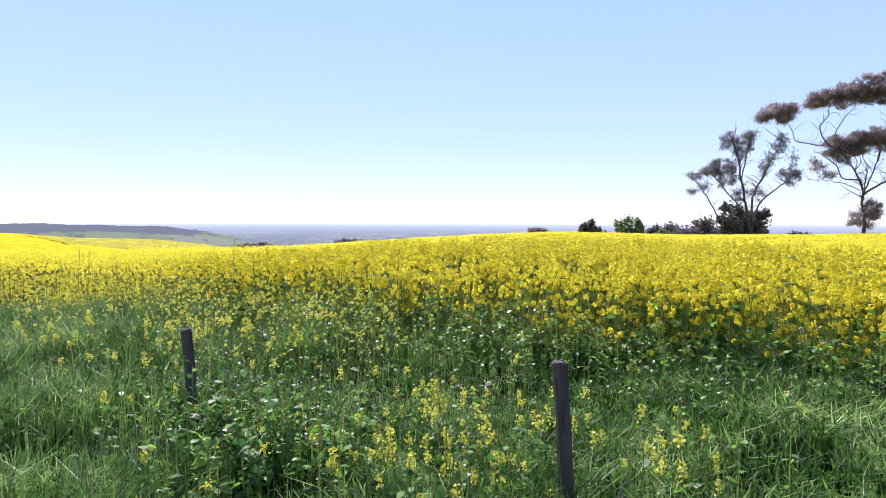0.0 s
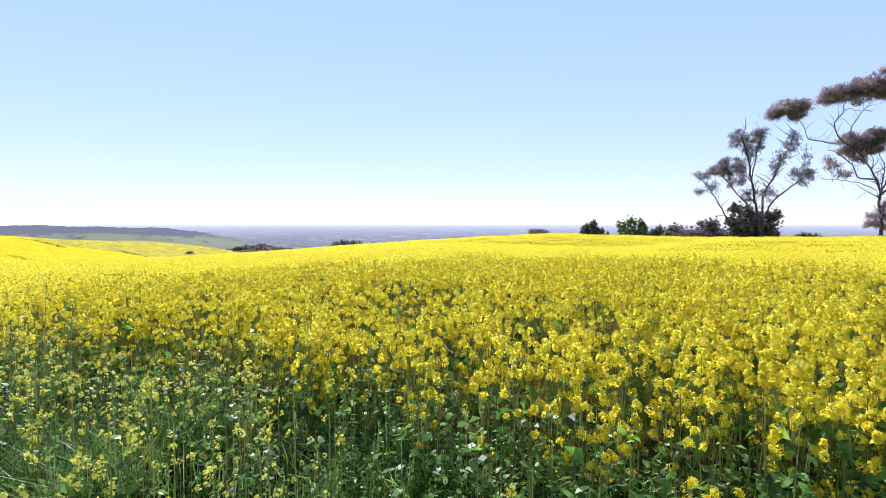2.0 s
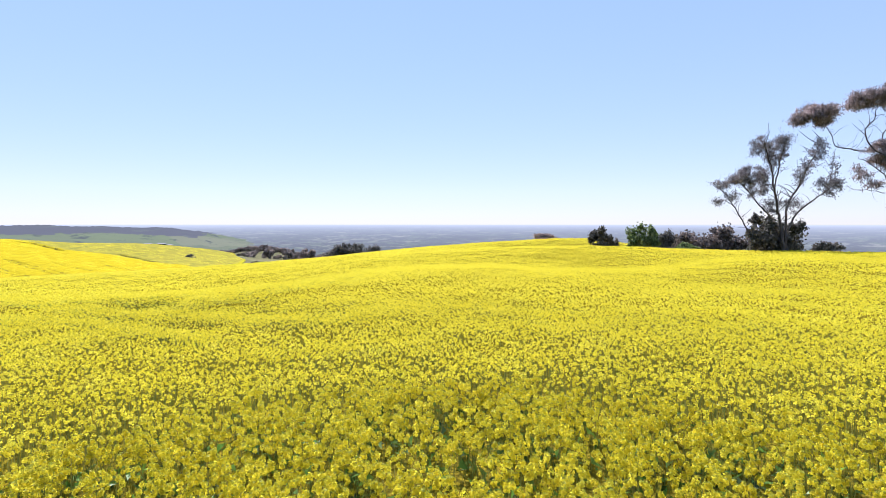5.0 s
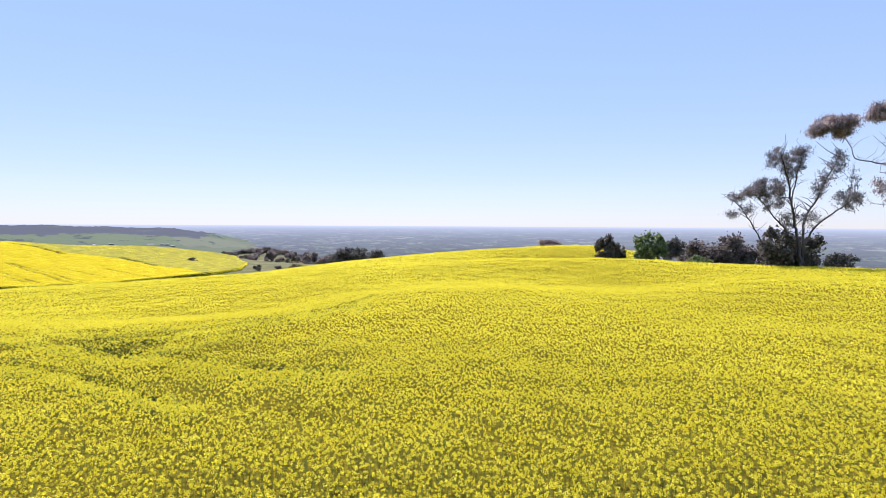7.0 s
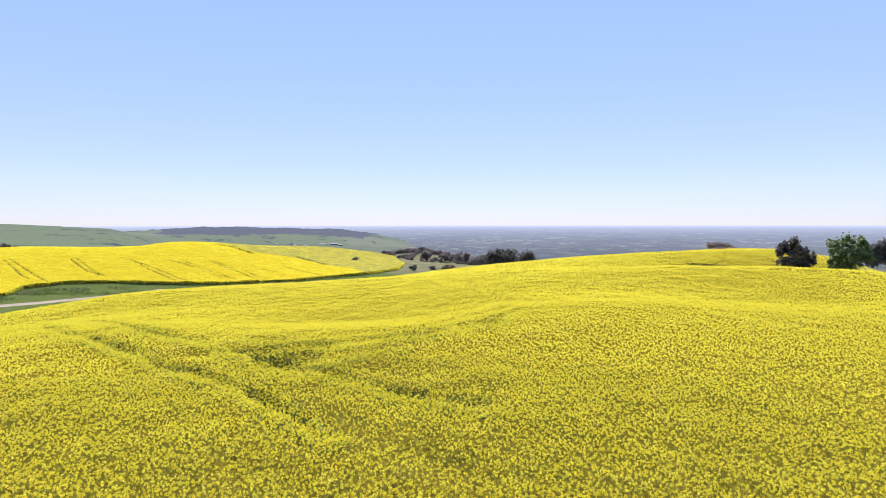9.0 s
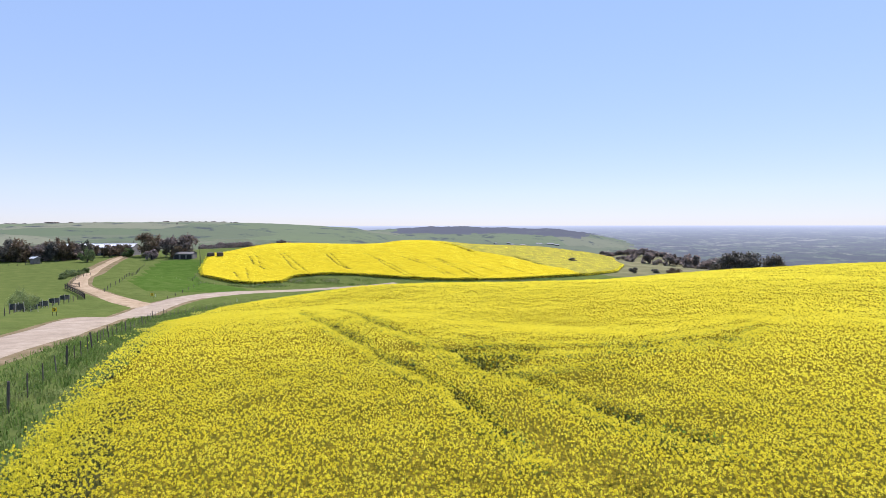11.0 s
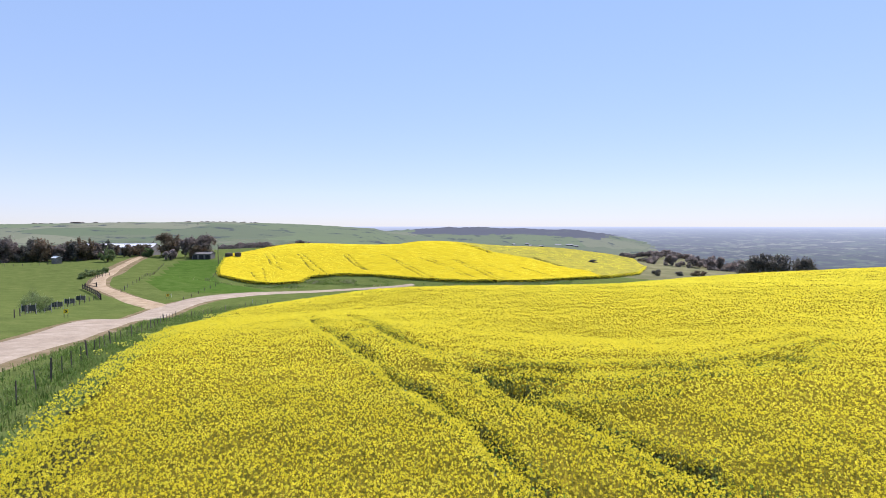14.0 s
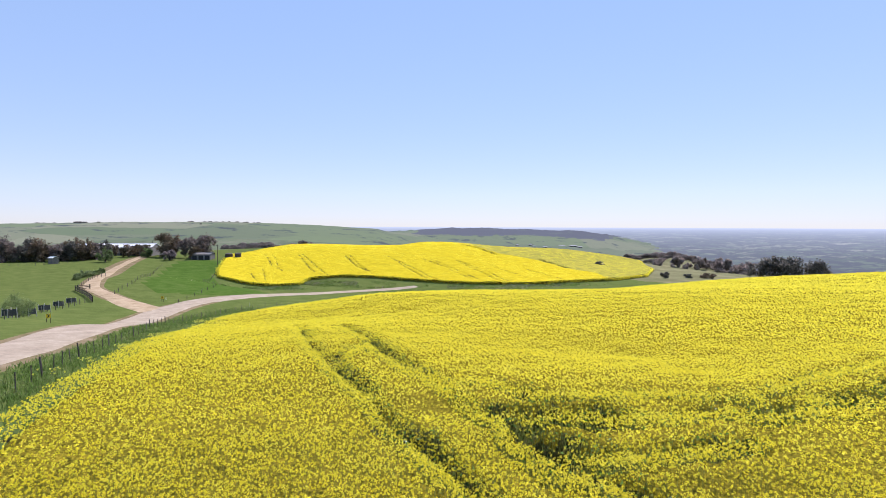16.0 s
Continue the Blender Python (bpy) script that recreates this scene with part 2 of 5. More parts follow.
# ---- mesh helpers ----
def mesh_of(name, verts, faces, mats, indices=None, flat=True):
    """A mesh from arrays: faces all of one corner count."""
    me = bpy.data.meshes.new(name)
    verts, faces = np.asarray(verts, np.float32), np.asarray(faces, np.int32)
    k = faces.shape[1]
    me.vertices.add(len(verts))
    me.vertices.foreach_set("co", verts.ravel())
    me.loops.add(faces.size)
    me.loops.foreach_set("vertex_index", faces.ravel())
    me.polygons.add(len(faces))
    me.polygons.foreach_set("loop_start", np.arange(0, faces.size, k, dtype=np.int32))
    for m in mats:
        me.materials.append(m)
    if indices is not None:
        me.polygons.foreach_set("material_index", np.asarray(indices, np.int32))
    me.polygons.foreach_set("use_smooth", np.full(len(faces), not flat))
    me.update(calc_edges=True)
    return me


class Soup:
    """Many small blades of four or three corners gathered into one mesh."""

    def __init__(self, corners=4):
        self.v, self.m, self.corners = [], [], corners

    def blades(self, c, u, w, m):
        """Blades about the centres c, with half sides u and w, of material m."""
        q = np.stack([c - u - w, c + u - w, c + u + w, c - u + w] if self.corners == 4 else [c - 1.3 * u - 0.8 * w, c + 1.2 * u - 0.9 * w, c + 1.4 * w], 1)
        self.v.append(q.reshape(-1, 3))
        self.m.append(np.full(len(c), m))

    def strips(self, a, b, wide_a, wide_b, m):
        """Strips from a to b, with half widths."""
        q = np.stack([a - wide_a, a + wide_a, b + wide_b, b - wide_b] if self.corners == 4 else [a - wide_a, a + wide_a, b], 1)
        self.v.append(q.reshape(-1, 3))
        self.m.append(np.full(len(a), m))

    def mesh(self, name, mats):
        v = np.concatenate(self.v)
        return mesh_of(name, v, np.arange(len(v)).reshape(-1, self.corners), mats, np.concatenate(self.m))


def turned(rng, n, up=0.0):
    """n pairs of random unit sides; up: how much their faces look upwards."""
    a = rng.normal(size=(n, 3))
    a[:, 2] = a[:, 2] + up * 2
    a /= np.linalg.norm(a, axis=1, keepdims=True)
    b = np.cross(a, rng.normal(size=(n, 3)))
    b /= np.linalg.norm(b, axis=1, keepdims=True)
    return b, np.cross(a, b)


def level(rng, n):
    t = rng.random(n) * 2 * np.pi
    return np.stack([np.cos(t), np.sin(t), 0 * t], 1)


def inside(poly, x, y):
    """Whether points lie in a polygon."""
    r, p = np.zeros(len(x), bool), np.asarray(poly, float)
    for (x0, y0), (x1, y1) in zip(p, np.roll(p, -1, 0)):
        if y0 != y1:
            r ^= ((y0 > y) != (y1 > y)) & (x < (x1 - x0) * (y - y0) / (y1 - y0) + x0)
    return r


def off_line(points, x, y):
    """The distance from a polyline."""
    p, d = np.asarray(points, float), np.full(np.shape(x), 1e9)
    for (x0, y0), (x1, y1) in zip(p[:-1], p[1:]):
        dx, dy = x1 - x0, y1 - y0
        s = np.clip(((x - x0) * dx + (y - y0) * dy) / (dx * dx + dy * dy), 0, 1)
        d = np.minimum(d, np.hypot(x - x0 - s * dx, y - y0 - s * dy))
    return d


def curve_through(points, step):
    """Points along a soft curve through the given ones."""
    p = np.asarray(points, float)
    p = np.vstack([2 * p[0] - p[1], p, 2 * p[-1] - p[-2]])
    made = []
    for i in range(1, len(p) - 2):
        n = max(2, int(np.linalg.norm(p[i + 1] - p[i]) / step))
        t = np.linspace(0, 1, n, endpoint=False)[:, None]
        made.append(0.5 * (2 * p[i] + (p[i + 1] - p[i - 1]) * t + (2 * p[i - 1] - 5 * p[i] + 4 * p[i + 1] - p[i + 2]) * t**2 + (3 * p[i] - p[i - 1] - 3 * p[i + 1] + p[i + 2]) * t**3))
    return np.vstack([*made, p[-2:-1]])


def part(name, me, parent, label=""):
    ob = new(name, me)
    ob.parent = parent
    return tagged(ob, label)


def tube(path, radii, sides=6):
    """Corners and faces of a tapered round limb along a path."""
    p, r = np.asarray(path, float), np.asarray(radii, float)
    d = np.gradient(p, axis=0)
    d /= np.linalg.norm(d, axis=1, keepdims=True)
    side = np.cross(d, (0.31, 0.95, 0.05))
    side /= np.linalg.norm(side, axis=1, keepdims=True)
    other = np.cross(d, side)
    t = np.arange(sides) * 2 * np.pi / sides
    v = p[:, None] + r[:, None, None] * (np.cos(t)[None, :, None] * side[:, None] + np.sin(t)[None, :, None] * other[:, None])
    i, j = np.meshgrid(np.arange(len(p) - 1), np.arange(sides), indexing="ij")
    k = (j + 1) % sides
    f = np.stack([i * sides + j, i * sides + k, (i + 1) * sides + k, (i + 1) * sides + j], -1).reshape(-1, 4)
    return v.reshape(-1, 3), f


def joined(pieces):
    """One pair of corners and faces from several."""
    v, f, n = [], [], 0
    for a, b in pieces:
        v.append(a), f.append(b + n)
        n += len(a)
    return np.concatenate(v), np.concatenate(f)


def box(sx, sy, sz, bevel=0.0, at=(0, 0, 0)):
    bm = bmesh.new()
    bmesh.ops.create_cube(bm, size=1)
    bmesh.ops.scale(bm, vec=(sx, sy, sz), verts=bm.verts)
    if bevel:
        bmesh.ops.bevel(bm, geom=bm.edges[:], offset=bevel, segments=1, affect="EDGES")
    bmesh.ops.translate(bm, vec=at, verts=bm.verts)
    return bm


def mesh_from(bm, name, mat):
    me = bpy.data.meshes.new(name)
    bm.to_mesh(me)
    bm.free()
    me.materials.append(mat)
    return me


# ---- ground and distance ----
NEAR_FIELD = ((130, -75), (60, -25), (30, -8), (12, 2.6), (7, 4.5), (4.3, 6.0), (3.1, 6.6), (1.45, 7.2), (0.3, 7.8), (-1.2, 8.7), (-4, 10.2), (-10, 12.9), (-18.5, 17), (-24.8, 20.6), (-38, 28.3), (-52, 36.6), (-66, 46), (-78, 56), (-86, 72), (-88, 90), (-82, 115), (-68, 150), (-40, 182), (-5, 196), (16, 187), (45, 185), (58, 176), (56, 140), (58, 112), (66, 92), (95, 90), (130, 70))
def rings(inner, centre, radii, count, height):
    r, t = np.asarray(radii, float), np.linspace(0, 2 * np.pi, count, endpoint=False)
    x, y = centre[0] + r[:, None] * np.cos(t), centre[1] + r[:, None] * np.sin(t)
    v = np.stack([x, y, height(x, y)], -1).reshape(-1, 3)
    i, j = np.meshgrid(np.arange(len(r) - 1), np.arange(count), indexing="ij")
    k = (j + 1) % count
    return v, np.stack([i * count + j, i * count + k, (i + 1) * count + k, (i + 1) * count + j], -1).reshape(-1, 4)


def distance_material(name, fields, woods_at, wood, haze_near, haze_far, size=0.006, wood_size=0.008):
    """Far farmland as a plain backdrop: paddocks and dark woods, with haze painted in as a glow that grows with
    distance.
    """
    m = bpy.data.materials.new(name)
    m.use_nodes = True
    n, l = m.node_tree.nodes, m.node_tree.links
    shader, out = n["Principled BSDF"], n["Material Output"]
    where, stretch = n.new("ShaderNodeNewGeometry"), n.new("ShaderNodeMapping")
    l.new(where.outputs["Position"], stretch.inputs["Vector"])
    stretch.inputs["Scale"].default_value = (1, 1, 0)
    stretch.inputs["Rotation"].default_value = (0, 0, 0.3)
    cells = n.new("ShaderNodeTexVoronoi")
    cells.inputs["Scale"].default_value, cells.inputs["Randomness"].default_value = size, 0.9
    l.new(stretch.outputs["Vector"], cells.inputs["Vector"])
    ramp, sep = n.new("ShaderNodeValToRGB"), n.new("ShaderNodeSeparateColor")
    l.new(cells.outputs["Color"], sep.inputs["Color"])
    e = ramp.color_ramp.elements
    for k in range(len(fields) - 2):
        e.new(0.5)
    for k, colour in enumerate(fields):
        e[k].position, e[k].color = k / (len(fields) - 1), (*colour, 1)
    l.new(sep.outputs["Red"], ramp.inputs["Fac"])
    woods, pick = n.new("ShaderNodeTexNoise"), n.new("ShaderNodeMapRange")
    woods.inputs["Scale"].default_value, woods.inputs["Detail"].default_value, woods.inputs["Roughness"].default_value = wood_size, 12, 0.7
    l.new(stretch.outputs["Vector"], woods.inputs["Vector"])
    pick.inputs["From Min"].default_value, pick.inputs["From Max"].default_value = woods_at, woods_at + 0.04
    l.new(woods.outputs["Fac"], pick.inputs["Value"])
    mix = n.new("ShaderNodeMix")
    mix.data_type = "RGBA"
    l.new(pick.outputs["Result"], mix.inputs["Factor"])
    l.new(ramp.outputs["Color"], mix.inputs["A"])
    mix.inputs["B"].default_value = (*wood, 1)
    l.new(mix.outputs["Result"], shader.inputs["Base Color"])
    shader.inputs["Roughness"].default_value, shader.inputs["Specular IOR Level"].default_value = 1.0, 0.0
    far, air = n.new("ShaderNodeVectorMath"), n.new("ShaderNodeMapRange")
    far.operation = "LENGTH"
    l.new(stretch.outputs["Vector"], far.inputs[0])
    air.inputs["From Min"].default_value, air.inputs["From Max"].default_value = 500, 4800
    air.inputs["To Min"].default_value, air.inputs["To Max"].default_value = haze_near, haze_far
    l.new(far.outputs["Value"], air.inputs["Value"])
    # distance haze is painted as emission; the land itself gives no light
    haze_glow, both = n.new("ShaderNodeEmission"), n.new("ShaderNodeMixShader")
    haze_glow.inputs["Color"].default_value, haze_glow.inputs["Strength"].default_value = (0.56, 0.645, 0.745, 1), 0.95
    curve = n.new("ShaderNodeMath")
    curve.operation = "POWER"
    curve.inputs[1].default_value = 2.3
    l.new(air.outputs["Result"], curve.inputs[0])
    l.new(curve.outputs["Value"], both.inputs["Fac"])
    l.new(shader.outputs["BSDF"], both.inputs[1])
    l.new(haze_glow.outputs["Emission"], both.inputs[2])
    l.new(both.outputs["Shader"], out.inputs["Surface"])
    return m


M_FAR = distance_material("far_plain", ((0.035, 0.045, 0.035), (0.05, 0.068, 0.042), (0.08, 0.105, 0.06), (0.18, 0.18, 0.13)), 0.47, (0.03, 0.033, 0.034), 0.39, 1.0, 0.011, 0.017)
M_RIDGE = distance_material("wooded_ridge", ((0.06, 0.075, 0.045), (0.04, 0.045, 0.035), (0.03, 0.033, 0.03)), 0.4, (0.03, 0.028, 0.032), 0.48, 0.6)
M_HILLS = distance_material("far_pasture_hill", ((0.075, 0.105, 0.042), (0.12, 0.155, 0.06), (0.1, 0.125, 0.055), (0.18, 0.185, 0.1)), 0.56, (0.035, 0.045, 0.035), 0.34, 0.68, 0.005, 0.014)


radii = np.r_[0.05, np.arange(2, 150, 2.0), 150 * 1.022 ** np.arange(0, 84)]
radii = np.r_[radii[radii < 920], 920]
# valley grass dulled to carry the haze of distance in its base colour
M_SLOPE = material("hazed_valley_grass", [(0.13, 0.13, 0.062), (0.18, 0.175, 0.088), (0.25, 0.23, 0.125)], 0.05, 1.0, bump=1.0, bump_scale=3, detail=12, shine=0.0)
v, f = rings(0, (-40, 60), radii, 420, land)
mid = v[f].mean(1)
PADDOCK = ((-160, 80), (-150, 112), (-185, 116), (-215, 122), (-250, 146), (-262, 130), (-240, 114), (-205, 96), (-180, 84))
hazed_or_dry = (mid[:, 1] + 0.5 * mid[:, 0] + 30 * lattice(mid[:, 0], mid[:, 1], 40, 71) > 210) & (mid[:, 0] > -260)
tagged(new("ground", mesh_of("ground", v, f, [M_PASTURE, M_SLOPE, M_PADDOCK, M_SOIL_SHADE, M_FARGREEN], np.where((np.hypot(mid[:, 0], mid[:, 1]) > 400) & (mid[:, 0] < -250), 4, np.where(off_line(((12, -3), (0, 5), (-9, 10), (-14, 13)), mid[:, 0], mid[:, 1]) < 5, 3, np.where(inside(NEAR_FIELD, mid[:, 0], mid[:, 1]), 3, np.where(hazed_or_dry, 1, np.where(inside(PADDOCK, mid[:, 0], mid[:, 1]), 2, 0))))), flat=False)), "green pasture on rolling hills under a clear sky", "ground", kind="structure")


def far_rough(x, y):
    """The far land with its tree tops as a rough skin."""
    r, left = np.hypot(x, y), np.degrees(np.arctan2(-x, y - 20))
    return distant(x, y) + (lattice(x, y, 14, 9) ** 3) * 6 * (1 - 0.75 * smooth(43, 50, left)) * (1 - smooth(2400, 3000, r)) - 0.6 * (1 - smooth(905, 960, np.hypot(x + 40, y - 60)))


far_radii = 905 * 1.012 ** np.arange(0, 142)
v, f = rings(0, (-40, 60), far_radii, 900, far_rough)
mid = v[f].mean(1)
r, left = np.hypot(mid[:, 0], mid[:, 1] - 20), np.degrees(np.arctan2(-mid[:, 0], mid[:, 1] - 20)) + 3 * lattice(mid[:, 0], mid[:, 1], 130, 14)
kind = np.where((left > 48) & (r < 1750), 2, np.where((left > 25.5) & (left < 46) & (r > 1500 + 260 * lattice(mid[:, 0], mid[:, 1], 180, 15)) & (r < 2700), 1, np.where((left > 22) & (left < 52) & (r < 2000), 2, 0)))
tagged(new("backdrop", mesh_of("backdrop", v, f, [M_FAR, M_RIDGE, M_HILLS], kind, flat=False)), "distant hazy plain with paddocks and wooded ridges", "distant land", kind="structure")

# ---- canola ----
M_THINSHEET = material("thin_canola_canopy", [(0.2, 0.22, 0.05), (0.36, 0.32, 0.05), (0.48, 0.41, 0.05)], 0.25, 1.0, bump=2.0, bump_scale=4, detail=10, shine=0.0)
M_TRACK = material("pressed_canola", [(0.09, 0.085, 0.02), (0.16, 0.14, 0.025), (0.26, 0.22, 0.03)], 1.5, 1.0, bump=1.0, bump_scale=6, shine=0.0)
FAR_FIELD = ((-249, 145), (-228, 131), (-215, 124.5), (-208, 126), (-200, 129), (-190, 136.5), (-187, 143), (-194, 153), (-190, 165.5), (-180, 176), (-160, 186), (-142, 193), (-115, 205.5), (-104, 225), (-99, 236), (-99, 268), (-115, 320), (-140, 365), (-200, 380), (-265, 330), (-298, 265), (-300, 200), (-290, 172))
STRIP_FIELD = ((10, 197), (30, 190.5), (47, 188.5), (66, 203), (44, 228), (8, 222))
# wheel tracks and lodged gaps in the near crop: points along the middle, width
WHEEL_TRACKS = (
    (((-51.2, 49.2), (-44.6, 45.7), (-33.2, 38.8), (-28.3, 36.3), (-24.8, 34.4), (-23.1, 33.7)), 0.6),
    (((-23.1, 33.7), (-20.8, 32.6), (-18.4, 31.2), (-17.4, 31.1), (-16.1, 30.5), (-14.5, 29.6)), 0.34),
    (((-14.5, 29.6), (-12.2, 28.4), (-9.6, 26.7), (-6.8, 24.6)), 0.28),
    (((-44.4, 50.3), (-34.9, 44.7), (-27.6, 39.7), (-24.0, 37.6), (-22.3, 37.1), (-20.0, 35.7), (-18.3, 34.7), (-17.0, 34.1), (-15.9, 33.9)), 0.75),
    (((-28.3, 36.2), (-29.8, 38.2), (-32.4, 41.8), (-33.5, 44.4)), 0.6),
    (((-16.8, 34.9), (-16.1, 35.5), (-15.4, 36.2), (-14.7, 36.7), (-14.0, 37.2)), 1.3),
    (((-13.7, 36.4), (-12.9, 37.5), (-12.0, 38.7), (-11.2, 40.2)), 0.65),
    (((-14.5, 33.3), (-14.1, 32.8)), 1.5),
    (((-13.4, 33.1), (-12.8, 33.2), (-12.3, 33.6)), 1.05),
    (((-12.3, 33.1), (-11.7, 33.8), (-11.0, 34.8), (-10.2, 36.2), (-9.3, 37.1)), 0.6),
    (((-22.2, 37.0), (-20.3, 38.2), (-18.6, 38.1), (-17.0, 38.0), (-15.5, 39.0), (-13.9, 41.2), (-11.2, 42.8), (-10.4, 44.4), (-9.9, 47.3), (-9.1, 49.6), (-8.0, 52.5), (-7.0, 56.5)), 0.5),
    (((-9.9, 39.9), (-9.0, 41.2), (-8.2, 41.9), (-7.3, 42.3)), 0.65),
    (((-9.8, 42.2), (-8.6, 43.4), (-7.8, 44.2)), 0.7),
    (((-7.8, 44.2), (-7.1, 44.6), (-6.8, 45.8)), 1.6),
    (((-6.8, 45.8), (-6.6, 48.5), (-6.2, 52.9)), 0.5),
    (((-15.8, 33.7), (-14.5, 32.7), (-12.7, 32.0), (-10.7, 31.8), (-7.9, 30.4), (-5.9, 29.4), (-3.1, 28.2)), 0.5),
    (((-34.4, 67.4), (-32.7, 70.2), (-30.7, 72.5), (-28.4, 74.1)), 0.5),
    (((-54.8, 54.7), (-53.1, 58.8), (-51.8, 63.6), (-49.8, 67.3)), 0.5),
    (((21.5, 155), (29.5, 153), (37, 152), (44, 152)), 4.0),
)
FAR_TRACKS = (((-214.0, 138.1), (-208.2, 136.0), (-199.7, 132.5)), ((-218.6, 146.3), (-207.8, 140.6), (-196.7, 134.5)), ((-244.8, 163.5), (-223.7, 153.5), (-211.8, 151.6)), ((-241.6, 165.8), (-214.5, 151.9)), ((-233.6, 174.5), (-206.0, 161.9), (-192.8, 158.4)), ((-232.0, 175.9), (-208.7, 166.8), (-191.2, 160.6)), ((-216.8, 189.4), (-197.9, 180.6), (-178.4, 175.9)), ((-215.1, 191.5), (-193.9, 180.5), (-173.2, 176.2)))
FAR_TRACKS += (((-200.5, 204.2), (-179.8, 194.9), (-161.3, 188.0)), ((-204.3, 203.9), (-181.4, 198.3), (-156.6, 189.5)), ((-186.4, 212.4), (-168.0, 208.5), (-145.6, 198.6)), ((-184.7, 215.4), (-164.4, 209.5), (-141.3, 198.7)), ((-174.7, 222.7), (-151.9, 212.9), (-128.3, 198.1)), ((-171.5, 222.6), (-149.8, 215.1), (-128.8, 202.0)), ((-159.1, 227.7), (-134.4, 217.7), (-124.5, 210.8)), ((-141.1, 232.6), (-129.4, 227.9), (-115.2, 218.0)))
FAR_GAPS = (((-200.2, 260.9), (-189.4, 259.8), (-172.5, 252.2)), ((-152.7, 264.4), (-139.9, 259.0), (-131.8, 254.2)))
THIN_PART = ((-206.7, 269), (-189.5, 262.5), (-173.4, 256), (-152, 261), (-136, 255), (-114, 251), (-95, 226), (-97, 268), (-113, 322), (-138, 367), (-205, 385))


def along_tracks(x, y, wider, soft, open_only=False):
    """1 on the wheel tracks and gaps, 0 off them; the narrow ones lie open only here and there."""
    m = np.zeros(np.shape(x))
    rough = 0.5 * (lattice(x, y, 0.7, 5) - 0.5) + 0.5 * (lattice(x, y, 2.3, 8) - 0.5)
    for line, wide in WHEEL_TRACKS:
        p = np.asarray(line)
        hit = np.nonzero((x > p[:, 0].min() - 4) & (x < p[:, 0].max() + 4) & (y > p[:, 1].min() - 4) & (y < p[:, 1].max() + 4))
        edge = wide / 2 + wider
        k = 1 - smooth(edge - soft, edge + soft, off_line(line, x[hit], y[hit]) + rough[hit] * min(1.0, wide))
        if open_only and wide < 1:
            k = k * smooth(0.54, 0.64, lattice(x[hit], y[hit], 1.9, 27)) * (wide > 0.3)
        elif wide < 1:
            k = k * (0.2 + 0.8 * smooth(0.42, 0.66, lattice(x[hit], y[hit], 2.6, 29)))
        m[hit] = np.maximum(m[hit], k)
    return m


def trodden(x, y, wider=0.0, soft=0.2):
    """1 where the ground lies bare between the plants."""
    return along_tracks(x, y, wider, soft, True)


def gully(x, y):
    """1 in the middle of a track, where the crop is pressed down, 0 where it stands."""
    return along_tracks(x, y, 0.05, 0.4)


def thin_stand(x, y):
    """1 where the plants stand thin and short, 0 elsewhere."""
    m = 0.8 * (1 - smooth(0.3, 0.9, off_line(((-10, 28.6), (-7.4, 26.3), (-4.8, 24.6), (-2.6, 23.4)), x, y) + 0.6 * (lattice(x, y, 1.4, 33) - 0.5)))
    for cx, cy, rx, ry in ((-7.8, 32.9, 2.2, 1.6), (-17.3, 30.4, 1.5, 0.8), (-14, 33.9, 1.6, 1.2), (-18.5, 33.4, 1.6, 1.2), (-26.9, 39.3, 1.2, 1.6), (-4.5, 30.2, 1.6, 0.8)):
        m = np.maximum(m, 1 - smooth(0.5, 1.2, np.hypot((x - cx) / rx, (y - cy) / ry) + 0.7 * (lattice(x, y, 1.1, 31) - 0.5)))
    return m


def far_trodden(x, y):
    d = np.full(np.shape(x), 9.0)
    for line in FAR_TRACKS:
        d = np.minimum(d, off_line(line, x, y) + 0.35 * lattice(x, y, 5, 3))
    for line in FAR_GAPS:
        d = np.minimum(d, off_line(line, x, y) - 0.9)
    return 1 - smooth(0.25, 0.5, d)


def crop_height(x, y):
    d = np.full(np.shape(x), 9.0)
    for line, wide in WHEEL_TRACKS[:13]:
        d = np.minimum(d, off_line(line, x, y))
    bank = np.exp(-(((d - 1.1) / 0.5) ** 2))
    return 1.34 + 0.09 * bank - 0.58 * gully(x, y) + 0.16 * (lattice(x, y, 4.5, 1) - 0.5) + 0.16 * (lattice(x, y, 1.3, 2) - 0.5) - 0.12 * thin_stand(x, y)


def grid_sheet(poly, step, lift, dips, xs, ys, bank=(0.5, 2.4)):
    """A crop's closed canopy: a sheet over a polygon that falls to the ground along its edge and in the tracks."""
    gx, gy = np.meshgrid(np.arange(*xs, step), np.arange(*ys, step), indexing="ij")
    rng = np.random.default_rng(7)
    x, y = gx + rng.uniform(-0.2, 0.2, gx.shape) * step, gy + rng.uniform(-0.2, 0.2, gy.shape) * step
    ins = inside(poly, x.ravel(), y.ravel()).reshape(x.shape)
    edge = off_line((*poly, poly[0]), x, y)
    h = lift(x, y) * (smooth(*bank, edge) if isinstance(bank, tuple) else bank(x, y, edge)) * (1 - 0.8 * dips(x, y)) + rng.uniform(-0.07, 0.07, x.shape)
    v = np.stack([x, y, land(x, y) + np.maximum(h, 0.03)], -1).reshape(-1, 3)
    n = gx.shape[1]
    i, j = np.nonzero(ins[:-1, :-1] & ins[1:, :-1] & ins[1:, 1:] & ins[:-1, 1:])
    f = np.stack([i * n + j, (i + 1) * n + j, (i + 1) * n + j + 1, i * n + j + 1], -1)
    used, f = np.unique(f, return_inverse=True)
    return v[used], f.reshape(-1, 4)


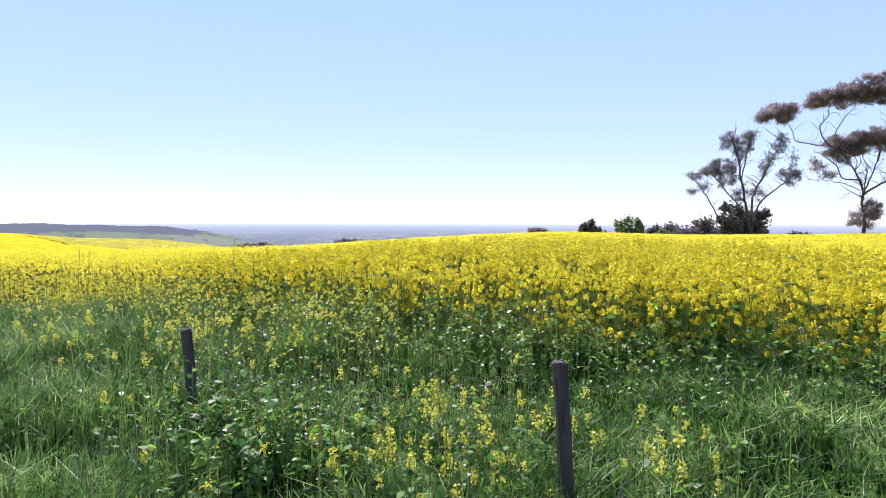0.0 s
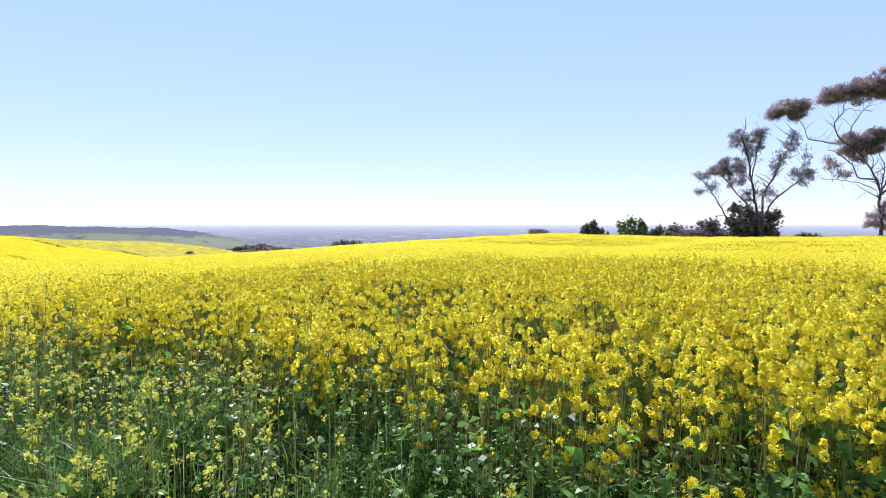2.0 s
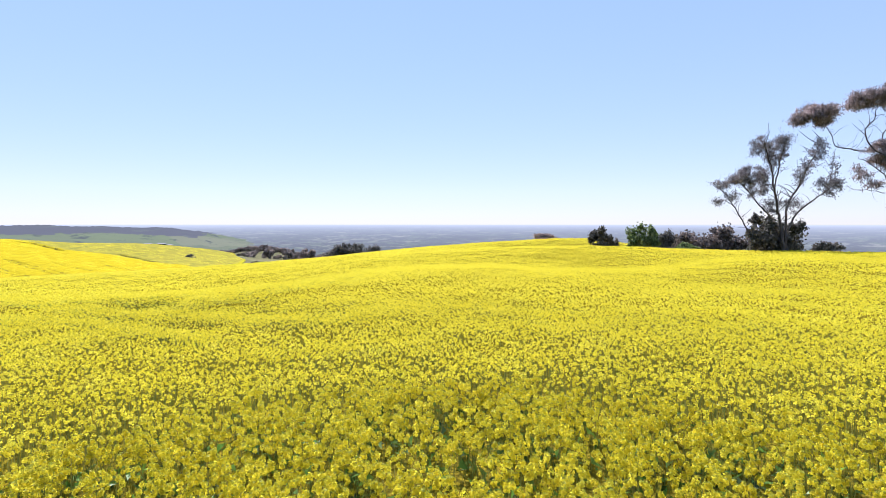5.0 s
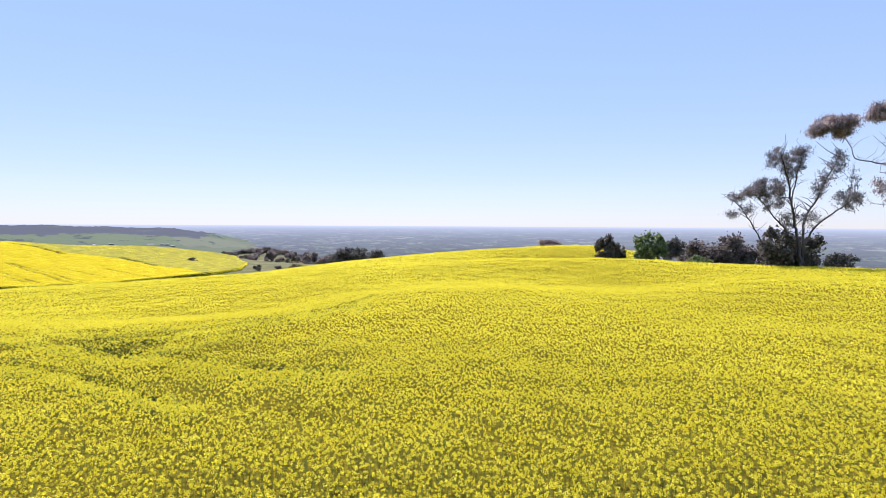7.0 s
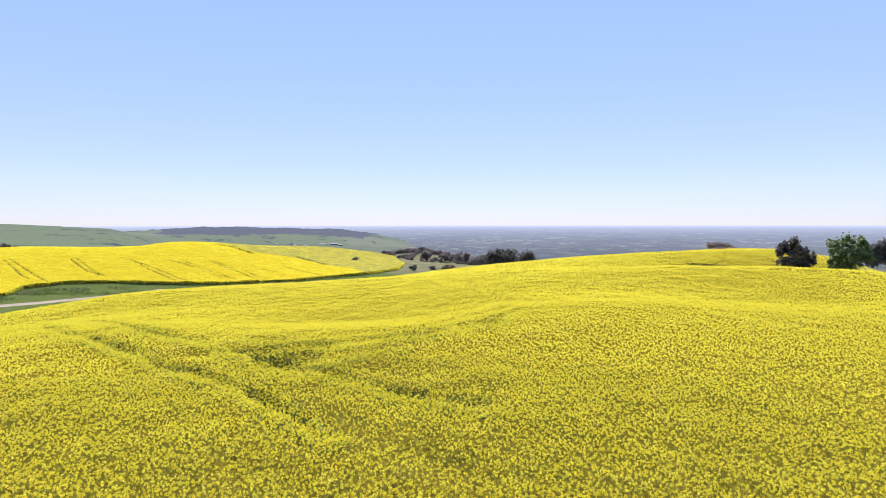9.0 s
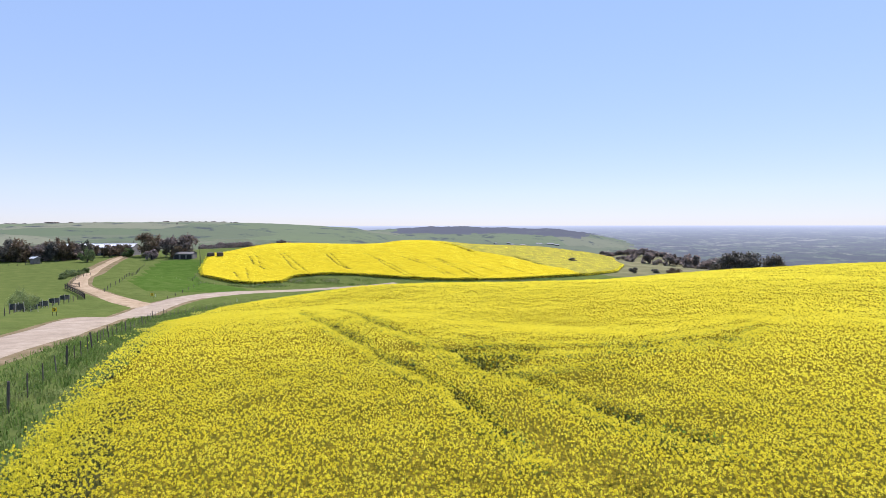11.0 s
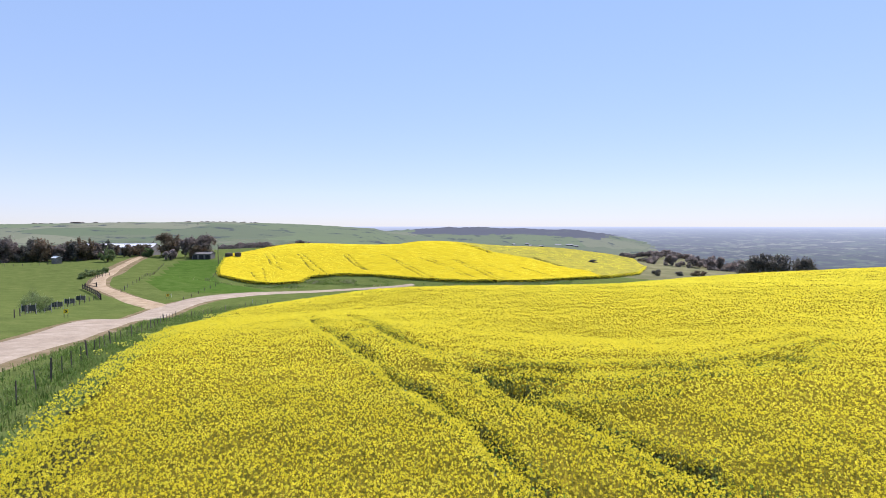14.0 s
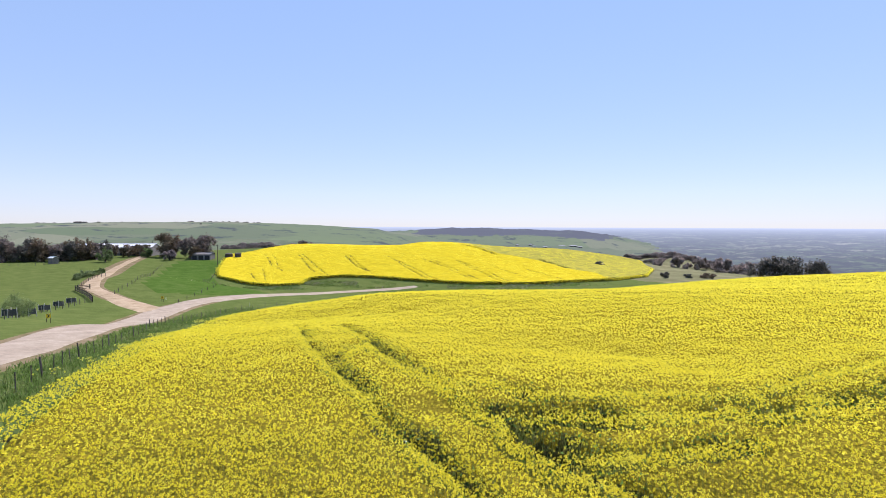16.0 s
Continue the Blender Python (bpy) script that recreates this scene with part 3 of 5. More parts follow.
def from_walk(x, y):
    """How far a spot of the field lies from the stretch of crop that is passed over."""
    return off_line(((0.4, 6), (0.2, 12), (-6, 19)), x, y)


def low_stretch(x, y):
    """How far it lies from where the way is lowest."""
    return off_line(((0.5, 6), (0.4, 11)), x, y)


v, f = grid_sheet(NEAR_FIELD, 0.42, lambda x, y: crop_height(x, y) - 0.75 + 0.25 * smooth(8, 12, low_stretch(x, y)) + 0.15 * smooth(14, 45, from_walk(x, y)), lambda x, y: 1.2 * trodden(x, y, 0.3, 0.35), (-90, 60), (2, 90), lambda x, y, e: smooth(0.1, 1.2, e - 2.2 * (1 - smooth(9, 15, low_stretch(x, y)))))
v2, f2 = grid_sheet(NEAR_FIELD, 1.3, lambda x, y: crop_height(x, y) - 0.2, lambda x, y: 0 * x, (-90, 131), (-76, 198))
far = v2[f2].mean(1)
keep = (far[:, 0] > 59.4) | (far[:, 1] > 89.2) | (far[:, 1] < 2.5)
vv, ff = joined([(v, f), (v2, f2[keep])])
where = vv[ff].mean(1)
CROP = tagged(new("canola_field"), "dense yellow flowering canola crop with flattened wheel tracks", "crop field", kind="stuff")
# the painted-shade faces: behind the front rows and down in the tracks
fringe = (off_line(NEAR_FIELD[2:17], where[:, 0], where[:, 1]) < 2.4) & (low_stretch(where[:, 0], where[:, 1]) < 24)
part("canopy", mesh_of("canopy", vv, ff, [M_UNDER, M_SHEET, M_GAP_SHADE], np.where(fringe | (along_tracks(where[:, 0], where[:, 1], 0.3, 0.35) > 0.3), 2, np.random.default_rng(6).random(len(where)) < smooth(9, 62, from_walk(where[:, 0], where[:, 1])) ** 0.8), flat=False), CROP)
v, f = grid_sheet(FAR_FIELD, 0.6, lambda x, y: 1.1 + 0.4 * lattice(x, y, 4, 2), far_trodden, (-300, -95), (112, 384), (-2, -1))
mid = v[f].mean(1)
thin_part = inside(THIN_PART, mid[:, 0] + 3 * lattice(mid[:, 0], mid[:, 1], 5, 61), mid[:, 1])
FAR_CROP = tagged(new("canola_field"), "yellow canola crop over the next hill with dark wheel lines", "crop field", kind="stuff")
part("canopy", mesh_of("canopy", v, f, [M_FARSHEET, M_THINSHEET, M_TRACK], np.where(far_trodden(mid[:, 0], mid[:, 1]) > 0.5, 2, thin_part), flat=False), FAR_CROP)
v, f = grid_sheet(STRIP_FIELD, 1.5, lambda x, y: 1.1 + 0.4 * lattice(x, y, 4, 2), lambda x, y: 0 * x, (0, 70), (150, 230))
STRIP_CROP = tagged(new("canola_field"), "strip of yellow canola beyond a fence line", "crop field", kind="stuff")
part("canopy", mesh_of("canopy", v, f, [M_FARSHEET], flat=False), STRIP_CROP)


def planted(rng, poly, per_m2, x0, x1, y0, y1, when):
    """Evenly sown spots: a lattice, shaken."""
    gap = per_m2 ** -0.5
    x, y = [q.ravel() for q in np.meshgrid(np.arange(x0, x1, gap), np.arange(y0, y1, gap))]
    x, y = x + rng.uniform(-0.5, 0.5, len(x)) * gap, y + rng.uniform(-0.5, 0.5, len(y)) * gap
    ok = when(x, y)
    x, y = x[ok], y[ok]
    ok = inside(poly, x, y)
    return x[ok], y[ok]


def scatter(rng, poly, per_m2, x0, x1, y0, y1, when):
    n = int((x1 - x0) * (y1 - y0) * per_m2)
    x, y = rng.uniform(x0, x1, n), rng.uniform(y0, y1, n)
    ok = inside(poly, x, y) & when(x, y)
    return x[ok], y[ok]


def heads(soup, rng, x, y, z, racemes, blades, size, spread, drop, stems, petal=0.0):
    """Flower heads on plants that reach the height z: petals set round a small dome, facing outwards."""
    top = np.repeat(np.stack([x, y, z], 1), racemes, 0)
    k = len(top)
    top = top + level(rng, k) * (spread * np.sqrt(rng.random(k)))[:, None]
    top[:, 2] -= drop * rng.random(k) ** 1.4
    if stems:
        foot = np.repeat(np.stack([x, y, z - 0.55], 1), racemes, 0)
        side = level(rng, k) * 0.0045
        soup.strips(foot, top, side, side * 0.6, 2)
    c = np.repeat(top, blades, 0)
    m = len(c)
    up = rng.uniform(-0.75, 1.0, m)
    out = level(rng, m) * np.sqrt(1 - up * up)[:, None]
    out[:, 2] = up
    big = np.repeat(rng.uniform(0.7, 1.25, k), blades) * size
    c = c + out * (big * rng.uniform(0.75, 1.15, m))[:, None] * (1, 1, 1.25) - (0, 0, size)
    face = out + rng.normal(0, 0.45, (m, 3)) + (0, 0, 0.25)
    face /= np.linalg.norm(face, axis=1, keepdims=True)
    u = np.cross(face, rng.normal(size=(m, 3)))
    u /= np.linalg.norm(u, axis=1, keepdims=True)
    w = np.cross(face, u)
    s = ((petal or size) * rng.uniform(0.7, 1.15, m))[:, None]
    soup.blades(c, u * s, w * s * 0.85, 0)
    return top


def plant_crop():
    rng = np.random.default_rng(11)
    soup = Soup(3)
    standing = lambda x, y: (rng.random(len(x)) > np.maximum(np.maximum(1.02 * trodden(x, y), 0.45 * gully(x, y)), 0.6 * thin_stand(x, y)))
    def thin(x, y):
        """The crop's margin: ragged, and sparse where the weeds crowd in."""
        edge = off_line(NEAR_FIELD[2:17], x, y)
        sparse = 0.25 * (1 - smooth(0.5, 3.2, edge)) * (1 - smooth(-1.5, 1.5, x)) * smooth(-16, -10, x)
        return (edge > 1.1 * rng.random(len(x)) ** 2) & (rng.random(len(x)) > sparse)

    # whole plants beside the low stretch of the way
    x, y = scatter(rng, NEAR_FIELD, 29, -9, 9, 5, 19, lambda x, y: (low_stretch(x, y) < 7) & standing(x, y) & thin(x, y) & (rng.random(len(x)) < 0.5 + 0.5 * smooth(0.3, 0.5, lattice(x, y, 0.8, 12))))
    g, h = land(x, y), crop_height(x, y) * rng.uniform(0.84, 1.07, len(x))
    top = heads(soup, rng, x, y, g + h, 5, 26, 0.027, 0.13, 0.28, True, 0.0145)
    edge = off_line(NEAR_FIELD[2:17], x, y) < 2.8 * rng.random(len(x))
    for low in (0.2, 0.4, 0.6, 0.78):
        k = edge & (rng.random(len(x)) < 1.0 - 0.75 * low)
        heads(soup, rng, x[k], y[k], (g + h)[k] - low * rng.uniform(0.7, 1.2, k.sum()), 3, 24, 0.026, 0.16, 0.15, False, 0.0145)
    for _ in range(4):
        c = top + level(rng, len(top)) * 0.012 + (0, 0, 0.008)
        u, w = turned(rng, len(c))
        soup.blades(c, u * 0.013, w * 0.013, 1)
    a, side = np.stack([x, y, g], 1), level(rng, len(x)) * 0.006
    soup.strips(a, a + np.stack([rng.normal(0, 0.03, len(x)), rng.normal(0, 0.03, len(x)), h - 0.15], 1), side, side * 0.7, 2)
    for _ in range(3):
        a = np.stack([x, y, g + h * 0.2], 1) + level(rng, len(x)) * 0.06
        soup.strips(a, a + np.stack([rng.normal(0, 0.06, len(x)), rng.normal(0, 0.06, len(x)), h * rng.uniform(0.4, 0.68, len(x))], 1), level(rng, len(x)) * 0.007, a, 2)
    for _ in range(4):
        c = np.stack([x, y, g + h * rng.uniform(0.15, 0.72, len(x))], 1) + level(rng, len(x)) * 0.08
        u, w = turned(rng, len(x), 0.5)
        s = rng.uniform(0.02, 0.06, len(x))[:, None]
        soup.blades(c, u * s * 1.6, w * s * 0.7, 3)
    part("flowering_plants", soup.mesh("flowering_plants", [M_PETAL, M_BUD, M_STEM, M_LEAF]), CROP)
    soup = Soup(3)
    # plants a little farther off
    x, y = planted(rng, NEAR_FIELD, 112, -34, 24, 0, 46, lambda x, y: (low_stretch(x, y) >= 7) & (from_walk(x, y) < 17) & (y > 0.3 * x))
    ok = standing(x, y) & thin(x, y) & (rng.random(len(x)) < 0.72 + 0.28 * smooth(0.3, 0.5, lattice(x, y, 0.5, 12)))
    x, y = x[ok], y[ok]
    h = crop_height(x, y) * rng.uniform(0.86, 1.05, len(x))
    z = land(x, y) + h
    heads(soup, rng, x, y, z, 1, 10, 0.026, 0.02, 0.15, False, 0.0155)
    a, side = np.stack([x, y, z - 0.7], 1), level(rng, len(x)) * 0.007
    soup.strips(a, a + level(rng, len(x)) * 0.04 + (0, 0, 0.64), side, side, 2)
    edge = off_line(NEAR_FIELD[2:19], x, y) < 2.6 * rng.random(len(x))
    for low in (0.22, 0.45, 0.7, 0.9):
        heads(soup, rng, x[edge], y[edge], z[edge] - low, 1, 8, 0.028, 0.1, 0.2, False, 0.018)
    # the standing walls of the tracks and gaps
    x, y = planted(rng, NEAR_FIELD, 46, -56, 0, 22, 68, lambda x, y: from_walk(x, y) < 52)
    m = along_tracks(x, y, 0.4, 0.35)
    ok = (m > 0.15) & (rng.random(len(x)) > trodden(x, y) * 1.02)
    x, y = x[ok], y[ok]
    h = crop_height(x, y)
    foot = np.stack([x, y, land(x, y)], 1)
    for low, wide in ((0.1, 0.014), (0.3, 0.018), (0.5, 0.018)):
        side = level(rng, len(x)) * wide
        a = foot + level(rng, len(x)) * 0.08 + np.stack([0 * x, 0 * x, h * low], 1)
        soup.strips(a, a + level(rng, len(x)) * 0.1 + np.stack([0 * x, 0 * x, h * rng.uniform(0.3, 0.48, len(x))], 1), side, side * 0.6, 2)
    for _ in range(4):
        c = foot + level(rng, len(x)) * 0.1 + np.stack([0 * x, 0 * x, h * rng.uniform(0.2, 0.85, len(x))], 1)
        u, w = turned(rng, len(x), 0.3)
        s = rng.uniform(0.025, 0.06, len(x))[:, None]
        soup.blades(c, u * s, w * s * 0.6, 3 if _ < 2 else 2)
    for low in (0.1, 0.26):
        k = rng.random(len(x)) < 0.85 - 0.9 * low
        heads(soup, rng, x[k], y[k], foot[k, 2] + h[k] - low, 1, 9, 0.032, 0.08, 0.15, False, 0.018)
    # the middle of the field
    x, y = planted(rng, NEAR_FIELD, 45, -85, 52, 6, 75, lambda x, y: (from_walk(x, y) >= 17) & (from_walk(x, y) < 46) & (y > 0.75 * x))
    ok = standing(x, y)
    x, y = x[ok], y[ok]
    heads(soup, rng, x, y, land(x, y) + crop_height(x, y) * rng.uniform(0.88, 1.04, len(x)), 1, 6, 0.036, 0.04, 0.15, False, 0.024)
    # towards the crest, and beyond it
    for near, far, many, size in ((46, 78, 24, 0.048), (78, 400, 8, 0.08)):
        x, y = planted(rng, NEAR_FIELD, many, -88, 100, 20, 196, lambda x, y: (from_walk(x, y) >= near) & (from_walk(x, y) < far) & (y > 0.7 * x))
        ok = standing(x, y)
        heads(soup, rng, x[ok], y[ok], land(x[ok], y[ok]) + crop_height(x[ok], y[ok]), 1, 3, size, 0.1, 0.16, False)
    part("flowering_plants", soup.mesh("flowering_plants", [M_PETAL, M_BUD, M_STEM, M_LEAF]), CROP)
    soup = Soup(3)
    x, y = scatter(rng, FAR_FIELD, 3.0, -298, -95, 112, 380, lambda x, y: (rng.random(len(x)) > 0.75 * far_trodden(x, y)) & (~inside(THIN_PART, x, y) | (rng.random(len(x)) < 0.35)))
    heads(soup, rng, x, y, land(x, y) + 1.4, 1, 2, 0.11, 0.2, 0.15, False)
    rim = np.vstack([FAR_FIELD, FAR_FIELD[:1]]).astype(float)
    run = np.r_[0, np.cumsum(np.linalg.norm(np.diff(rim, axis=0), axis=1))]
    k = np.arange(0, run[-1], 0.15)
    x, y = np.interp(k, run, rim[:, 0]) + rng.normal(0, 0.35, len(k)), np.interp(k, run, rim[:, 1]) + rng.normal(0, 0.35, len(k))
    a, side = np.stack([x, y, land(x, y) - 0.1], 1), level(rng, len(x)) * 0.12
    soup.strips(a, a + np.stack([0 * x, 0 * x, rng.uniform(0.5, 0.95, len(x))], 1), side, side * 0.7, 2)
    heads(soup, rng, x, y, a[:, 2] + 1.5, 3, 2, 0.1, 0.3, 1.0, False)
    part("flowering_plants", soup.mesh("flowering_plants", [M_PETAL, M_BUD, M_STEM, M_LEAF]), FAR_CROP)
    soup = Soup()
    x, y = scatter(rng, STRIP_FIELD, 2.2, 0, 70, 150, 230, lambda x, y: x == x)
    heads(soup, rng, x, y, land(x, y) + 1.4, 1, 2, 0.11, 0.2, 0.15, False)
    part("flowering_plants", soup.mesh("flowering_plants", [M_PETAL, M_BUD, M_STEM, M_LEAF]), STRIP_CROP)


plant_crop()


# ---- roads ----
def road(name, line, half, label, crown=0.1, mat=M_GRAVEL):
    p = curve_through(line, 2.0)
    d = np.gradient(p, axis=0)
    d /= np.linalg.norm(d, axis=1, keepdims=True)
    side = np.stack([d[:, 1], -d[:, 0]], 1)
    across = np.linspace(-1, 1, 9)
    wob = (lattice(np.arange(len(p)), np.zeros(len(p)), 4, 21) - 0.5)[:, None] * 0.5
    w = np.asarray(half if np.ndim(half) else [half])
    wide = np.interp(np.linspace(0, 1, len(p)), np.linspace(0, 1, len(w)), w)[:, None] + wob
    xy = p[:, None] + side[:, None] * (across * wide)[..., None]
    z = land(xy[..., 0], xy[..., 1]) + 0.1 + crown * (1 - across**2) - 0.1 * (np.abs(across) > 0.99)
    v = np.concatenate([xy, z[..., None]], -1).reshape(-1, 3)
    i, j = np.meshgrid(np.arange(len(p) - 1), np.arange(8), indexing="ij")
    f = np.stack([i * 9 + j, i * 9 + j + 1, i * 9 + j + 10, i * 9 + j + 9], -1).reshape(-1, 4)
    return tagged(new(name, mesh_of(name, v, f, [mat], flat=False)), label, "road", kind="structure")


ROAD = ((70, -40), (20, -15), (-10, 1.0), (-38, 13.5), (-66, 29.3), (-79, 37), (-100, 49.5), (-119, 62), (-133, 72.5), (-145, 86), (-153.5, 105), (-161, 131), (-163, 156), (-158, 178))
road("road", ROAD, (3.8, 3.8, 3.8, 3.9, 3.9, 3.9, 3.7, 3.4, 3.0, 2.4, 2.2), "pale gravel country road with soft grassy edges")
DRIVE = ((-127, 68.5), (-138, 67.4), (-150, 67.6), (-163, 68.1), (-173.5, 68.6), (-183.5, 71.4), (-209, 81), (-241, 95), (-263, 107), (-285, 120), (-306, 132))
road("driveway", DRIVE, (4.6, 3.0, 2.5, 2.3, 2.2, 2.0, 1.9, 1.9, 1.8, 1.8, 1.8), "sandy farm driveway branching off the gravel road", 0.06, M_SAND)
road("driveway_verge", DRIVE[1:], (2.9, 3.0, 3.0, 3.2, 3.4, 4.2, 4.4, 4.2, 3.6, 3.2), "bare earth shoulders beside the sandy driveway", -0.04, M_DIRT)
road("road_verge", ROAD[3:10], (4.7, 4.6, 4.5, 4.4, 4.2, 3.8), "worn earth shoulders beside the gravel road", -0.04, M_DIRT)


# ---- trees ----
def crown(rng, clumps, leaf, per_m3, flat=0.7, hang=False):
    """Leaves in uneven tufts, the tufts gathered into clumps: centre, half widths."""
    soup = Soup(3 if leaf >= 0.25 else 4)
    for cx, cy, cz, rx, rz in clumps:
        k = int(9 + 8 * rx) if leaf < 0.12 else int(7 + 4.5 * rx) if leaf < 0.25 else int(5 + (2.6 if leaf < 0.5 else 1.2) * rx)
        d = rng.normal(size=(k, 3))
        d /= np.linalg.norm(d, axis=1, keepdims=True)
        tufts = np.array((cx, cy, cz)) + d * (rng.random(k) ** 0.4)[:, None] * (rx * 0.82, rx * 0.82, rz * 0.9)
        for t in tufts:
            size = rng.uniform(0.2, 0.38)
            n = max(24 if leaf < 0.25 else 14, int(per_m3 * rx * rx * rz * 4 / k * (size / 0.32) ** 2))
            q = rng.normal(size=(n, 3)) * ((0.36, 0.36, 0.25) if hang else (rx * size * 0.62, rx * size * 0.62, rz * size * 0.8)) * (rng.uniform(0.55, 1.15) if hang else 1.0)
            q[:, 2] -= 0.4 * np.abs(q[:, 0] + q[:, 1]) * rng.random(n)
            u, w = turned(rng, n, 0.1)
            if hang:
                u = rng.normal(size=(n, 3)) * 0.75 + (0, 0, -0.55)
                w = np.cross(u, rng.normal(size=(n, 3)))
                w *= 0.42 / np.linalg.norm(w, axis=1, keepdims=True)
            s = (leaf * rng.uniform(0.55, 1.3, n))[:, None]
            soup.blades(t + q, u * s, w * s * flat, 0)
    return soup


def tree(name, x, y, limbs, clumps, leaf, per_m3, foliage, label, seed, group="", turn=0.0, sink=0.3, category="tree"):
    """A tree of tapered limbs, given as (points, thickness), and leafy clumps, both in metres about its foot."""
    rng = np.random.default_rng(seed)
    base = new(name)
    base.matrix_world = pose(x, y, ground_z(x, y) - sink, 0, 0, turn)
    pieces = []
    for points, thick in limbs:
        p = curve_through([(u, d, w) for u, d, w in points], 0.5)
        p[1:, :] += rng.normal(0, 0.05, (len(p) - 1, 3))
        fine = 0.66 if name == "gum_tree" else 1.0
        pieces.append(tube(p, np.linspace(thick * fine, thick * 0.3 * fine, len(p))))
        for _ in range(int(len(p) * (1.3 if fine < 1 else 0.5))):
            i = rng.integers(len(p) // 3, len(p))
            tip = p[i] + rng.normal(0, 1, 3) * (0.9, 0.9, 0.6) + (0, 0, 0.9)
            bend_at = (p[i] + tip) / 2 + rng.normal(0, 0.15, 3)
            pieces.append(tube([p[i], bend_at, tip], [thick * 0.24 * fine, thick * 0.17 * fine, thick * 0.07 * fine], 4))
    part("trunk", mesh_of("trunk", *joined(pieces), [M_BARK], flat=False), base)
    part("crown", crown(rng, clumps, leaf, per_m3, hang=name == "gum_tree").mesh("crown", [foliage]), base)
    return tagged(base, label, category, group)


def in_depth(flat_limbs, flat_clumps, seed):
    """Limbs and leafy clumps laid out flat to fit the camera's view, by spread and height, given random depth as well.
    """
    rng = random.Random(seed)
    limbs = []
    for points, thick in flat_limbs:
        lean = rng.uniform(-0.14, 0.14)
        limbs.append(([(u, lean * max(0.0, w - 2), w) for u, w in points], thick))
    return limbs, [(u, rng.uniform(-0.9, 0.9), w, rx, rz) for u, w, rx, rz in flat_clumps]


def gum_a():
    limbs = [
        (((1.7, 0), (1.0, 4.9), (0.6, 7.5), (0.1, 10.2), (-0.3, 12.8), (-0.9, 15.0), (-1.3, 16.7)), 0.36),
        (((1.8, 0), (1.6, 5.8), (1.9, 8.4), (3.0, 10.5), (3.8, 12.6), (4.7, 14.6), (5.6, 16.7)), 0.32),
        (((1.4, 1.9), (-0.3, 6.3), (-1.6, 8.0), (-2.8, 9.8), (-3.8, 11.0), (-4.8, 11.7)), 0.24),
        (((0.8, 2.2), (-1.4, 3.5), (-2.9, 4.5), (-3.9, 6.3), (-4.9, 8.1), (-6.2, 9.9), (-7.3, 11.1)), 0.20),
        (((1.8, 4.5), (3.0, 7.1), (4.8, 8.7), (6.2, 9.8), (7.1, 10.6)), 0.22),
        (((0.1, 10.2), (0.5, 12.7), (1.0, 15.3), (1.4, 17.0)), 0.16),
        (((5.9, 9.6), (6.6, 11.4), (6.8, 13.9)), 0.10),
        (((-4.7, 7.8), (-6.0, 8.8), (-7.0, 8.6)), 0.08),
        (((2.6, 9.9), (3.1, 11.3), (2.9, 12.6)), 0.12),
    ]
    clumps = ((-1.6, 16.2, 1.8, 1.5), (0.4, 16.0, 1.8, 1.9), (1.3, 17.0, 1.2, 1.0), (-0.3, 14.1, 1.3, 1.6), (-2.8, 12.0, 2.5, 1.6), (-4.4, 11.8, 1.9, 1.4), (-1.0, 11.9, 1.2, 1.4), (-6.3, 11.1, 1.7, 0.8), (-6.8, 8.6, 1.0, 0.6), (-2.0, 10.2, 1.8, 1.1), (-5.2, 9.4, 1.1, 0.8), (4.9, 14.9, 1.0, 2.0), (5.4, 16.4, 1.0, 1.0), (3.8, 13.0, 1.1, 1.5), (2.9, 11.8, 1.0, 1.2), (6.9, 13.3, 0.6, 1.8), (6.8, 10.6, 1.6, 1.6), (5.3, 10.7, 0.8, 1.0), (2.3, 7.9, 1.2, 1.3), (-0.0, 8.0, 1.4, 1.1))
    tree("gum_tree", 45.9, 85.1, *in_depth(limbs, clumps, 1), 0.09, 115, M_GREYGUM, "many-stemmed grey gum tree with thin open foliage at the field's edge", 3, "gum trees", -28)


